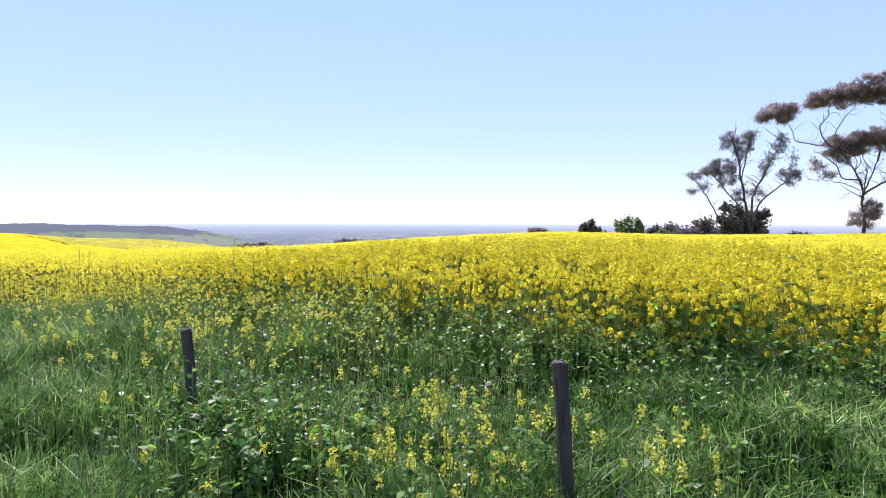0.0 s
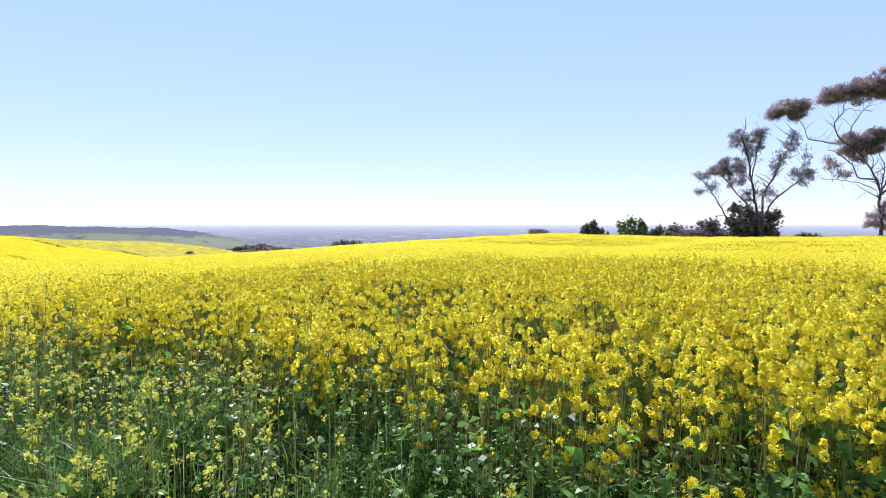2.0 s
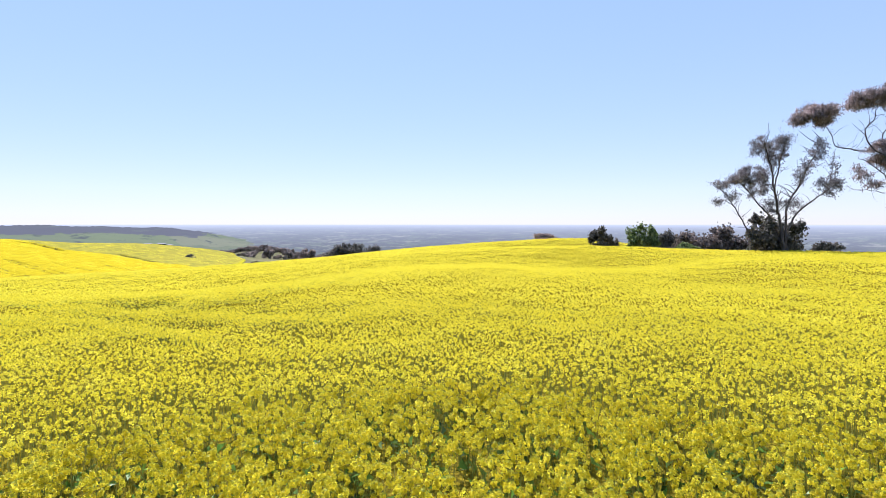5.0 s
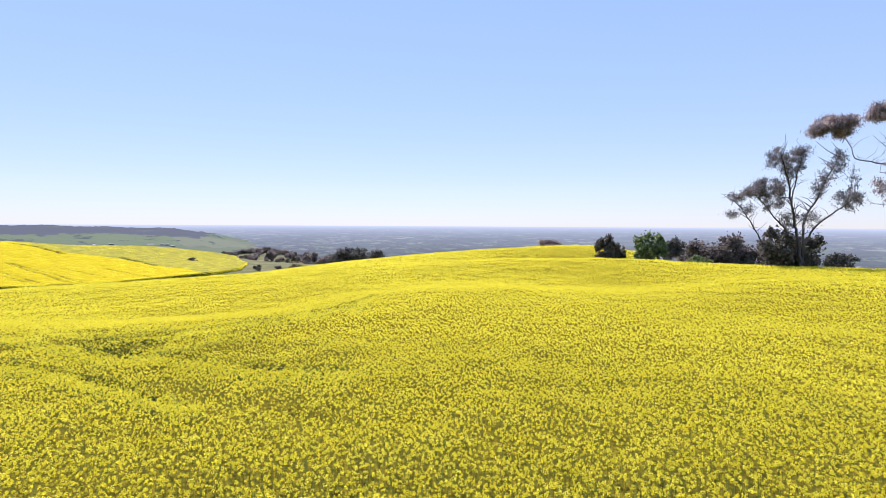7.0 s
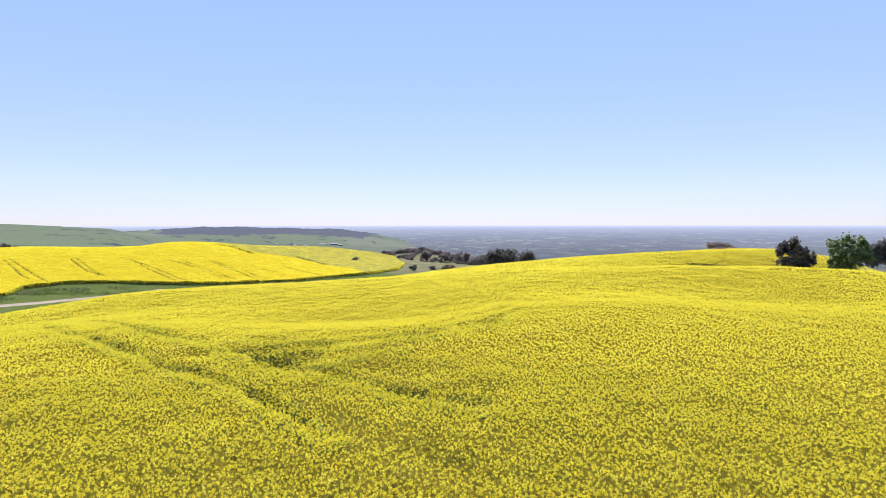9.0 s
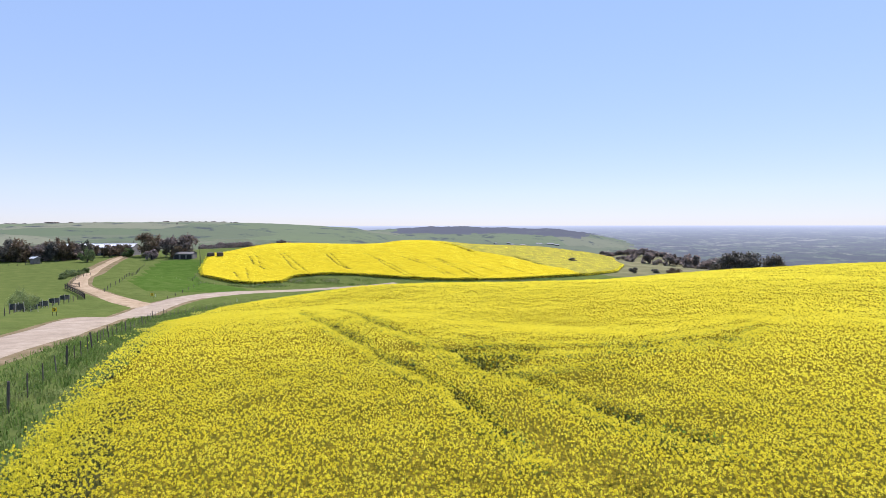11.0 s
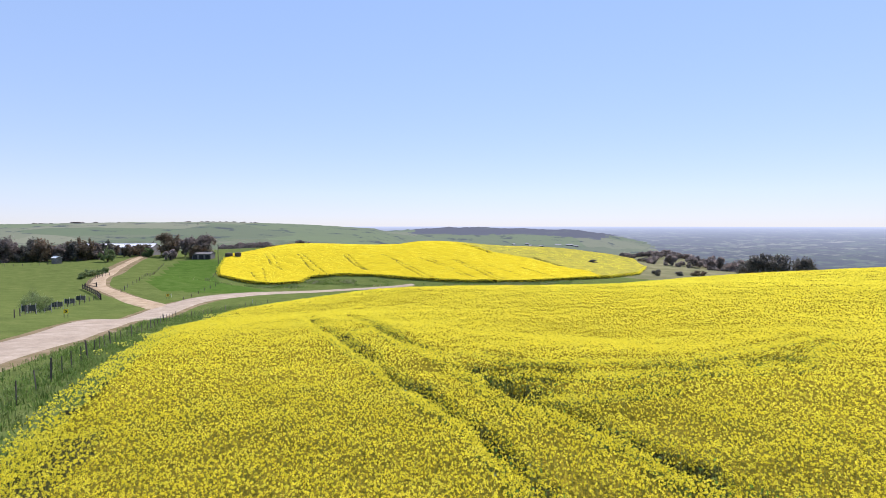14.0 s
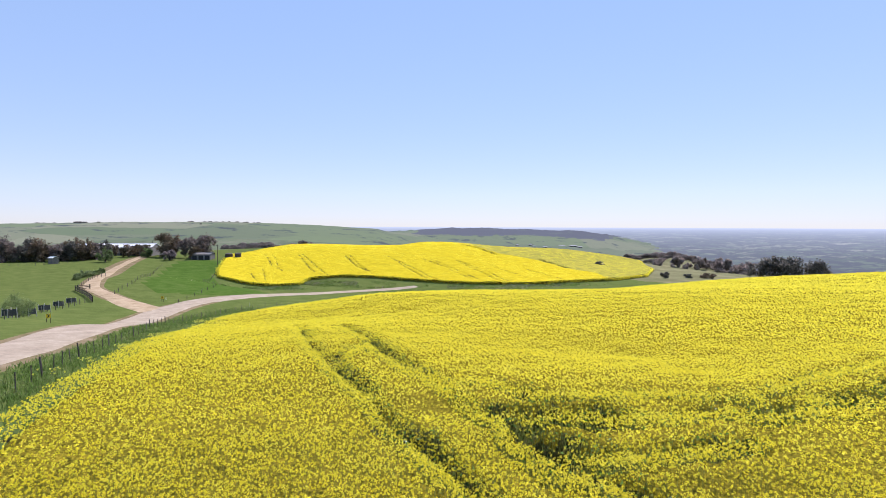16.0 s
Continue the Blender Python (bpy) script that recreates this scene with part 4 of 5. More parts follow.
def gum_b():
    limbs = [
        (((-0.1, 0), (0.0, 4.5), (-0.4, 6.3), (-0.2, 7.7), (-0.8, 9.7), (-1.6, 11.3), (-2.3, 12.5)), 0.42),
        (((-0.2, 7.4), (0.8, 8.2), (1.7, 8.8), (3.0, 9.8), (4.0, 11.7)), 0.26),
        (((-0.8, 9.3), (-2.7, 9.7), (-3.1, 11.0), (-3.7, 11.8), (-5.1, 13.1), (-6.1, 13.5)), 0.16),
        (((-2.1, 12.3), (-3.1, 13.6), (-4.3, 14.5), (-5.2, 15.8), (-5.4, 17.2), (-4.6, 18.3), (-4.3, 19.8)), 0.20),
        (((-4.3, 14.5), (-6.9, 15.1), (-8.6, 15.7), (-8.9, 17.0), (-9.8, 18.5)), 0.15),
        (((-3.1, 13.6), (-3.5, 15.4), (-3.6, 16.8), (-2.9, 18.1), (-1.6, 19.8)), 0.15),
        (((-0.6, 7.9), (-2.0, 8.8), (-4.0, 9.4), (-6.9, 9.8)), 0.09),
        (((-0.3, 7.1), (0.5, 9.6), (1.2, 11.9), (1.6, 13.6)), 0.20),
        (((-0.2, 7.7), (0.1, 10.8), (-0.6, 13.0)), 0.16),
        (((1.2, 11.9), (1.8, 15.7), (2.6, 19.4)), 0.16),
        (((-0.4, 6.9), (-1.7, 7.7), (-2.7, 6.7)), 0.06),
    ]
    upper = ((-11.7, 19.9, 2.0, 1.4), (-10.1, 19.8, 1.8, 1.6), (-12.8, 19.3, 1.1, 0.8), (-9.4, 20.4, 1.4, 1.0), (-11.5, 21.1, 1.1, 0.8), (-6.4, 21.4, 1.7, 1.3), (-5.0, 21.6, 1.9, 1.8), (-3.0, 21.3, 1.9, 2.0), (-1.4, 21.5, 1.7, 2.0), (0.1, 21.7, 1.8, 2.2), (1.6, 22.2, 2.0, 2.6), (3.1, 22.4, 2.1, 2.7), (-7.0, 20.5, 0.8, 0.6))
    lower = ((-3.8, 14.5, 1.8, 1.7), (-2.2, 14.3, 1.8, 2.0), (-0.9, 14.4, 1.6, 2.0), (0.6, 14.9, 1.8, 2.0), (2.1, 15.1, 1.9, 1.9), (3.9, 14.7, 2.1, 2.1), (-2.5, 12.6, 1.2, 1.0), (-5.4, 11.5, 0.9, 0.7), (-4.4, 10.5, 1.0, 0.7), (-6.1, 12.4, 0.6, 0.6), (0.6, 4.5, 1.7, 2.2), (-1.1, 3.8, 0.9, 1.5))
    tree("gum_tree", 59, 77, *in_depth(limbs, upper + lower, 2), 0.1, 220, M_GUM, "tall spreading gum tree with flat reddish-brown clumps of leaves", 4, "gum trees", -37)


gum_a()
gum_b()


def bush(name, x, y, wide, high, foliage, label, seed, group="", leaf=0.16, dense=9.0, stem=0.15, lift=0.45, category="bush"):
    rng = np.random.default_rng(seed)
    clumps = [(0, 0, high * (0.35 + 0.3 * lift), wide * 0.6, high * (0.42 - 0.2 * lift))]
    for i in range(9 + int(wide)):
        t, up = rng.random() * 6.28, rng.uniform(-0.9, 1)
        out = math.sqrt(1 - up * up) * wide * rng.uniform(0.6, 0.78)
        clumps.append((math.cos(t) * out, math.sin(t) * out, high * (0.25 + 0.5 * lift + (0.52 - 0.32 * lift) * up * 0.8), wide * rng.uniform(0.26, 0.4), high * rng.uniform(0.12, 0.19)))
    limbs = [([(0, 0, 0), (0.1, 0, high * 0.25), (0.05, 0.1, high * 0.6)], stem)]
    for c in clumps[1:5]:
        limbs.append(([(0, 0, high * 0.1), (c[0] * 0.5, c[1] * 0.5, c[2] * 0.6), (c[0] * 0.85, c[1] * 0.85, c[2])], stem * 0.6))
    return tree(name, x, y, limbs, clumps, leaf, dense, foliage, label, seed, group, category=category)


bush("bush", 46.0, 86.6, 3.6, 8.0, M_DARKLEAF, "dense dark undergrowth round the foot of a gum tree", 19, "bushes at the crest", dense=16)
bush("bush", 49.6, 87.2, 3.1, 7.8, M_DARKLEAF, "dark leafy shrub beside the gum tree", 20, "bushes at the crest", dense=14)
bush("bush", 42.0, 155.0, 4.4, 9.2, M_DARKLEAF, "dense dark round bush at the edge of the canola", 21, "bushes at the crest", leaf=0.24, dense=5)
bush("bush", 50.5, 150.0, 4.6, 10.8, M_GREENLEAF, "loose bright green shrub beside a dark bush", 22, "bushes at the crest", leaf=0.24, dense=5)
bush("bush", 76.0, 202.0, 6.0, 11.0, M_DARKLEAF, "grey-green bush standing behind a green shrub", 23, "bushes at the crest", leaf=0.24, dense=4, lift=0.7)
bush("bush", 60.0, 142.0, 6.2, 9.2, M_THICKET, "wide brown-green thicket beside the gum tree", 24, "bushes at the crest", leaf=0.24, dense=7, lift=0.2)
bush("bush", 67.0, 143.0, 6.8, 10.4, M_THICKET, "brown thicket behind the gum tree", 25, "bushes at the crest", leaf=0.24, dense=7, lift=0.2)
bush("bush", 74.5, 141.0, 6.0, 9.0, M_THICKET, "low end of a brown-green thicket", 29, "bushes at the crest", leaf=0.24, dense=7, lift=0.2)
bush("bush", 37.7, 93.5, 2.2, 2.9, M_GREENLEAF, "low green shrub in front of a thicket", 26, "bushes at the crest")
bush("bush", 77.7, 119.3, 3.6, 4.4, M_DARKLEAF, "low dark bush beyond the gum tree", 27, "bushes at the crest")
bush("bush", 35.2, 205.5, 5.6, 5.4, M_GUM, "low brown bush beyond the crest of the field", 28, "bushes at the crest")
TREE_LINE = tuple((x, y, w, top - ground_z(x, y)) for x, y, w, top in ((-55.5, 279, 5.2, -6.6), (-50.5, 283, 6.6, -4.2), (-45, 287, 5.6, -5.2), (-37, 294, 6.2, -5.4)))
for i, (x, y, w, h) in enumerate(TREE_LINE):
    bush("tree", x, y, w, h, M_DARKLEAF, "dark spreading tree behind the crest of the crop", 30 + i, "trees below the crest", leaf=0.3, dense=5.5, stem=0.35, lift=0.62, category="tree")

# ---- trees about the farm ----
M_SHELTER = material("shelter_foliage", [(0.09, 0.08, 0.045), (0.155, 0.122, 0.075), (0.25, 0.17, 0.11)], 0.3, 0.6, see_through=0.45, islands=0.45)
M_NEWLEAF = material("new_leaves", [(0.12, 0.18, 0.06), (0.19, 0.25, 0.09), (0.28, 0.33, 0.14)], 0.5, 0.6, see_through=0.5, islands=0.4)
ROW = ((-303, 66, 4.6, 9.5), (-299, 73, 5.0, 11), (-297, 79, 4.2, 10), (-296, 84, 4.6, 11.5), (-293, 90, 4.4, 10.5), (-292, 95, 4.6, 11), (-291, 100, 4.2, 12), (-293, 105, 4.4, 10.5), (-296, 110, 4.0, 9.5), (-306, 62, 5, 11), (-308, 72, 5, 12), (-306, 84, 5, 12), (-305, 96, 5, 11.5))
woods_tall = random.Random(8)
for i, (x, y, w, h) in enumerate(ROW):
    bush("tree", x, y, w * 1.3, h * woods_tall.uniform(0.85, 1.2), (M_SHELTER, M_THICKET, M_DARKLEAF)[i % 3], ("brown-green shelter tree in a dense row", "reddish gum in a shelter row", "dark evergreen in a shelter row")[i % 3], 40 + i, "shelter belt trees", leaf=0.35, dense=4.4, stem=0.3, lift=0.15, category="tree")
for i, (x, y, w, h, m, text) in enumerate(((-276, 104, 3.4, 5.5, M_GREENLEAF, "rounded pale green tree beside the driveway"), (-298, 121, 4.0, 5.6, M_SHELTER, "dark tree in front of the farm shed"), (-306, 116, 4.2, 5.6, M_SHELTER, "dark tree in front of the farm shed"), (-292, 127, 3.0, 4.0, M_NEWLEAF, "pale rounded tree in front of the farm shed"), (-309, 133, 4.0, 5.0, M_SHELTER, "dark tree in front of the farm shed"), (-302, 127, 3.6, 5.2, M_SHELTER, "dark tree in front of the farm shed"), (-292, 137, 6.4, 10.8, M_SHELTER, "tall dark rounded gum beside the driveway"),
        (-278, 142, 5.6, 9.6, M_THICKET, "tall grey-brown gum with open crown"), (-271, 147, 6.0, 9.8, M_THICKET, "tall grey-brown gum with open crown"), (-284, 134, 5.0, 7, M_SHELTER, "dark undergrowth tree below tall gums"), (-266, 139, 4.0, 5.5, M_SHELTER, "dark undergrowth tree below tall gums"), (-268, 128, 3.0, 4.2, M_GUM, "grey fallen-looking scrub beside the driveway"))):
    bush("tree", x, y, w * 1.12, h * 1.32, m, text, 70 + i, "trees by the farm", leaf=0.35, dense=3.0, stem=0.4, category="tree")
for i, (x, y, w, h) in enumerate(((-219, 80, 1.8, 2.6), (-224, 83, 1.6, 2.2), (-229, 86, 1.5, 2.0), (-213, 76, 1.5, 2.0), (-203, 73, 1.2, 1.6), (-234, 89, 1.6, 2.2))):
    bush("bush", x, y, w * 1.2, h * 1.15, M_NEWLEAF, "low green shrub beside the driveway", 85 + i, "driveway shrubs", leaf=0.14, dense=4, stem=0.08)
bush("sapling", -110, 39.6, 2.5, 5.0, M_NEWLEAF, "thin young tree with sparse new leaves", 95, leaf=0.05, dense=3.0, stem=0.07, lift=0.5, category="tree")
bush("bush", -132, 291, 3.2, 3.4, M_DARKLEAF, "lone dark shrub standing in the canola", 96, leaf=0.3, dense=4)

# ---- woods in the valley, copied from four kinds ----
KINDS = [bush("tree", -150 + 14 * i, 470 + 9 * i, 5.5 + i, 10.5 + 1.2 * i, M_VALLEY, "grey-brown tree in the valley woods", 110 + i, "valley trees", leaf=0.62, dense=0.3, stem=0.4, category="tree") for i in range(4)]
woods = np.random.default_rng(77)
for line, n, spread in ((((-205, 430), (-200, 520), (-150, 560), (-120, 500)), 16, 14), (((-130, 520), (-105, 510)), 9, 10), (((-240, 400), (-215, 430)), 12, 8), (((-165, 450), (-160, 470)), 3, 3), (((-60, 520), (20, 560), (90, 600)), 30, 16), (((-200, 470), (-160, 505), (-115, 520), (-60, 525)), 18, 22), (((-400, 395), (-330, 470)), 16, 10)):
    p = curve_through(line, 3.0)
    for _ in range(n):
        q = p[woods.integers(len(p))] + woods.normal(0, spread * 0.5, 2)
        if not inside(FAR_FIELD, q[:1], q[1:])[0]:
            k = woods.uniform(0.3, 0.6)
            copy_thing(KINDS[woods.integers(4)], pose(q[0], q[1], ground_z(q[0], q[1]) - 0.4, 0, 0, woods.uniform(0, 360)) @ Matrix.Diagonal((k, k, k, 1)))


def forest(name, label, stands):
    """Trees too many and too far to count, joined: the four kinds turned, scaled and set down."""
    base = tagged(new(name), label, "woods", kind="stuff")
    shapes = []
    for kind in KINDS:
        pair = {}
        for child in kind.children:
            me = child.data
            v, k = np.zeros(len(me.vertices) * 3, np.float32), me.polygons[0].loop_total
            f = np.zeros(len(me.loops), np.int32)
            me.vertices.foreach_get("co", v)
            me.loops.foreach_get("vertex_index", f)
            pair[child.name.split(".")[0]] = (v.reshape(-1, 3), f.reshape(-1, k))
        shapes.append(pair)
    for piece, mat in (("trunk", M_BARK), ("crown", M_VALLEY)):
        made = []
        for x, y, k, tall, turn, which in stands:
            v, f = shapes[which][piece]
            c, sn = math.cos(turn), math.sin(turn)
            made.append((np.stack([x + k * (c * v[:, 0] - sn * v[:, 1]), y + k * (sn * v[:, 0] + c * v[:, 1]), ground_z(x, y) - 0.4 + k * tall * v[:, 2]], 1), f))
        part(piece + "s", mesh_of(piece + "s", *joined(made), [mat]), base)


stands = []
for turn, near, far, n in ((24, 560, 660, 40), (21.5, 550, 660, 60), (18.5, 550, 660, 60), (15.5, 480, 640, 50), (13.5, 430, 560, 20)):
    for _ in range(n):
        a, r = radians(turn + woods.normal(0, 1.4)), woods.uniform(near, far)
        stands.append((-r * math.sin(a), 20 + r * math.cos(a), woods.uniform(0.28, 0.56), woods.uniform(0.8, 1.2), woods.uniform(0, 6.28), woods.integers(4)))
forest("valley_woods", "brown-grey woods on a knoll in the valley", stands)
stands = []
for line, n in ((((-728, 392), (-742, 440), (-748, 480)), 44), (((-748, 480), (-752, 560)), 14)):
    p = curve_through(line, 3.0)
    for _ in range(n):
        q = p[woods.integers(len(p))] + woods.normal(0, 6.5, 2)
        stands.append((q[0], q[1], woods.uniform(0.4, 0.8), 1.0, woods.uniform(0, 6.28), woods.integers(4)))
forest("hedge_woods", "dark hedge of trees at the foot of the pasture hill", stands)
for i, (x, y, w, h) in enumerate(((-92, 272, 2.4, 3.6), (-80.5, 295, 4.2, 3.0), (-86, 285, 2.6, 2.4))):
    bush("bush", x, y, w, h, (M_DARKLEAF, M_SHELTER)[i % 2], "low brown-green scrub on the valley slope", 140 + i, "slope scrub", leaf=0.26, dense=4)
for x, y, k in ((-128, 392, 0.34), (-122, 398, 0.28), (-112, 388, 0.36), (-96, 372, 0.3), (-88, 380, 0.42), (-84, 402, 0.38)):
    copy_thing(KINDS[int(y) % 4], pose(x, y, ground_z(x, y) - 0.3, 0, 0, x * 40) @ Matrix.Diagonal((k, k, k, 1)))


# ---- the near fence ----
def post_mesh(half, tall, seed, square=True):
    """A weathered post: uneven sides, a chamfered worn top."""
    rng = random.Random(seed)
    bm = box(half * 2, half * 1.7, tall, 0.012 if square else half * 0.5)
    bmesh.ops.subdivide_edges(bm, edges=[e for e in bm.edges if abs(e.verts[0].co.z - e.verts[1].co.z) > tall * 0.5], cuts=5)
    for q in bm.verts:
        q.co.x += rng.uniform(-0.006, 0.006) + 0.012 * math.sin(q.co.z * 3 + seed)
        q.co.y += rng.uniform(-0.006, 0.006)
        if q.co.z > tall * 0.45:
            q.co.z += rng.uniform(-0.012, 0.012)
    bmesh.ops.translate(bm, vec=(0, 0, tall / 2), verts=bm.verts)
    return mesh_from(bm, "post", M_WOOD)


def wires(fence, feet, heights, sag=0.05, thick=0.0017):
    """Strands from post to post."""
    for k, h in enumerate(heights):
        pts = []
        for (ax, ay, az), (bx, by, bz) in zip(feet[:-1], feet[1:]):
            for s in (0, 0.25, 0.5, 0.75):
                pts.append((ax + (bx - ax) * s, ay + (by - ay) * s, az + (bz - az) * s + h - sag * 4 * s * (1 - s)))
        pts.append((feet[-1][0], feet[-1][1], feet[-1][2] + h))
        part("wire", mesh_of("wire", *tube(np.array(pts), np.full(len(pts), thick), 4), [M_WIRE], flat=False), fence)


def stand(fence, mesh, x, y, rng, lean=3.0, sink=0.12):
    p = part("post", mesh, fence)
    p.matrix_basis = pose(x, y, ground_z(x, y) - sink, rng.uniform(-lean, lean), rng.uniform(-lean, lean), rng.uniform(0, 90))
    return (x, y, ground_z(x, y))


def near_fence():
    rng = random.Random(5)
    fence = tagged(new("fence"), "old wire fence on grey weathered wooden posts in long grass", "fence")
    stout, thin = [post_mesh(0.048, 1.42, i) for i in range(3)], [post_mesh(0.028, 1.2, 9 + i, False) for i in range(3)]
    feet = []
    for x, y in ((13.5, -3.4), (9.3, -1.0), (5.0, 1.4)):
        feet.append(stand(fence, stout[0], x, y, rng))
    right = part("post", post_mesh(0.046, 1.36, 31), fence, "leaning grey post with a broken flat top")
    right.matrix_basis = pose(0.91, 3.68, ground_z(0.95, 3.68) - 0.16, 0, 0, 0) @ pose(0, 0, 0, 1.5, -6.0, 0) @ pose(0, 0, 0, 0, 0, 12)
    feet.append((0.84, 3.7, ground_z(0.84, 3.7)))
    left = part("post", post_mesh(0.052, 1.22, 32), fence, "thick dark weathered post")
    left.matrix_basis = pose(-2.64, 5.76, ground_z(-2.7, 5.76) - 0.06, 0, 0, 0) @ pose(0, 0, 0, 1.0, -3.5, 0) @ pose(0, 0, 0, 0, 0, 30)
    feet.append((-2.7, 5.76, ground_z(-2.7, 5.76)))
    line = curve_through(((-2.7, 5.76), (-15, 12.4), (-28.4, 19.4), (-40.5, 25.5), (-58.8, 34.3), (-73.6, 43), (-92, 54), (-108, 67), (-121, 82), (-131, 100)), 0.5)
    run = np.r_[0, np.cumsum(np.linalg.norm(np.diff(line, axis=0), axis=1))]
    s, k = 6.6, 0
    while s < run[-1]:
        x, y = np.interp(s, run, line[:, 0]), np.interp(s, run, line[:, 1])
        feet.append(stand(fence, (stout if k % 4 == 0 else thin)[rng.randrange(3)], x, y, rng, 4.0))
        s += rng.uniform(2.3, 2.9)
        k += 1
    wires(fence, feet, (1.02, 0.8, 0.58, 0.34))


near_fence()


# ---- verge: grass, broad-leaved weeds, wild mustard ----
def blades_of(soup, rng, x, y, tall, wide, m, lean=0.35):
    """Bent grass blades in two strips each."""
    n = len(x)
    a = np.stack([x, y, land(x, y) - 0.02], 1)
    way, side = level(rng, n), level(rng, n) * wide[:, None]
    out = way * (tall * lean * rng.random(n))[:, None]
    mid = a + out * 0.4 + np.stack([0 * x, 0 * x, tall * 0.6], 1)
    tip = a + out * 1.7 + np.stack([0 * x, 0 * x, tall * rng.uniform(0.72, 1.0, n)], 1)
    soup.strips(a, mid, side, side * 0.8, m)
    soup.strips(mid, tip, side * 0.8, side * 0.1, m)


def leaf_of(soup, rng, base, out, size, m):
    """Broad leaves in three strips, tilted and rolled every way."""
    n = len(base)
    out = out + np.stack([0 * size, 0 * size, rng.uniform(-0.5, 1.1, n)], 1)
    out /= np.linalg.norm(out, axis=1, keepdims=True)
    across = np.cross(out, (0, 0, 1.0)) + rng.normal(0, 0.45, (n, 3))
    across -= out * (across * out).sum(1, keepdims=True)
    across *= size[:, None] * 0.45 / np.linalg.norm(across, axis=1, keepdims=True)
    fall = np.stack([0 * size, 0 * size, size], 1)
    one, two, tip = base + out * size[:, None] * 0.5, base + out * size[:, None] * 1.25 - fall * 0.08, base + out * size[:, None] * 1.9 - fall * 0.4
    soup.strips(base, one, across * 0.15, across * 0.85, m)
    soup.strips(one, two, across * 0.85, across, m)
    soup.strips(two, tip, across, across * 0.15, m)


def verge():
    rng = np.random.default_rng(23)
    grass = tagged(new("verge_grass"), "long glossy green grass along the fence", "grass", kind="stuff")
    soup = Soup()
    n = 230000
    x, y = rng.uniform(-8.5, 7.5, n), rng.uniform(3.0, 11.5, n)
    ok = (~inside(NEAR_FIELD, x, y) | (off_line(NEAR_FIELD[2:16], x, y) < 0.7)) & (np.hypot(x, y - 5) < 12) & (rng.random(n) < np.maximum(0.15 + 0.85 * smooth(0.35, 0.55, lattice(x, y, 0.7, 41)), 0.4 * smooth(0.2, 1.2, x)))
    x, y = x[ok], y[ok]
    tall = (0.15 + 0.38 * lattice(x, y, 1.6, 42)) * rng.uniform(0.55, 1.25, len(x)) * (1 + 0.75 * (1 - smooth(-2.6, -1.2, x)))
    blades_of(soup, rng, x, y, tall, rng.uniform(0.003, 0.0085, len(x)) * (1 + 0.5 * smooth(0.2, 1.2, x)), 0, 0.6)
    hazed_or_dry = rng.random(len(x)) < 0.02
    blades_of(soup, rng, x[hazed_or_dry], y[hazed_or_dry], tall[hazed_or_dry] * 1.15, np.full(hazed_or_dry.sum(), 0.003), 1, 0.4)
    # coarser grass along the rest of the verge
    line = curve_through(((34, -19), (20, -9), (8, -1.5), (0, 3), (-9, 8), (-20, 14)), 0.5)
    q = line[rng.integers(len(line), size=42000)] + rng.normal(0, 2.4, (42000, 2))
    off = ~inside(NEAR_FIELD, q[:, 0], q[:, 1]) & (off_line(ROAD[:5], q[:, 0], q[:, 1]) > 3.9) & ((q[:, 0] < -8.5) | (q[:, 0] > 7.5) | (q[:, 1] < 3.0) | (np.hypot(q[:, 0], q[:, 1] - 5) > 12))
    q = q[off]
    blades_of(soup, rng, q[:, 0], q[:, 1], rng.uniform(0.15, 0.5, len(q)), rng.uniform(0.008, 0.02, len(q)), 0, 0.8)
    # along the fence and the road
    line = curve_through(((-9, 9.3), (-28.4, 19.4), (-58.8, 34.3), (-73.6, 43), (-95, 56), (-112, 71), (-124, 87)), 0.5)
    n = 9000
    k = rng.integers(len(line), size=n)
    q = line[k] + rng.normal(0, 1.0, (n, 2)) * (1.2 + 0.02 * np.abs(line[k, :1]))
    ok = (~inside(NEAR_FIELD, q[:, 0], q[:, 1])) & (off_line(ROAD[2:10], q[:, 0], q[:, 1]) > 4.3)
    q = q[ok]
    for _ in range(3):
        j = q + rng.normal(0, 0.12, q.shape)
        blades_of(soup, rng, j[:, 0], j[:, 1], rng.uniform(0.15, 0.5, len(j)), rng.uniform(0.012, 0.03, len(j)), 2, 0.8)
    # rough growth below the next field
    line = curve_through(((-190, 112), (-182, 124), (-184, 145), (-180, 158), (-160, 172), (-140, 187), (-120, 200), (-104, 216)), 0.5)
    n = 9000
    q = line[rng.integers(len(line), size=n)] + rng.normal(0, 1.0, (n, 2)) * 4.5
    q = q[~inside(FAR_FIELD, q[:, 0], q[:, 1]) & (off_line(ROAD[6:], q[:, 0], q[:, 1]) > 4) & (lattice(q[:, 0], q[:, 1], 6, 81) > 0.42)]
    blades_of(soup, rng, q[:, 0], q[:, 1], rng.uniform(0.3, 1.0, len(q)), rng.uniform(0.05, 0.14, len(q)), 2, 0.8)
    q = q[(lattice(q[:, 0], q[:, 1], 5, 82) > 0.6)]
    blades_of(soup, rng, q[:, 0], q[:, 1], rng.uniform(0.3, 0.8, len(q)), rng.uniform(0.05, 0.12, len(q)), 1, 0.8)
    # pale wild flowers in patches along the field's fence
    line = curve_through(((-44, 29.5), (-58, 37), (-70, 45), (-84, 56), (-98, 70)), 0.5)
    q = line[rng.integers(len(line), size=2600)] + rng.normal(0, 1.0, (2600, 2))
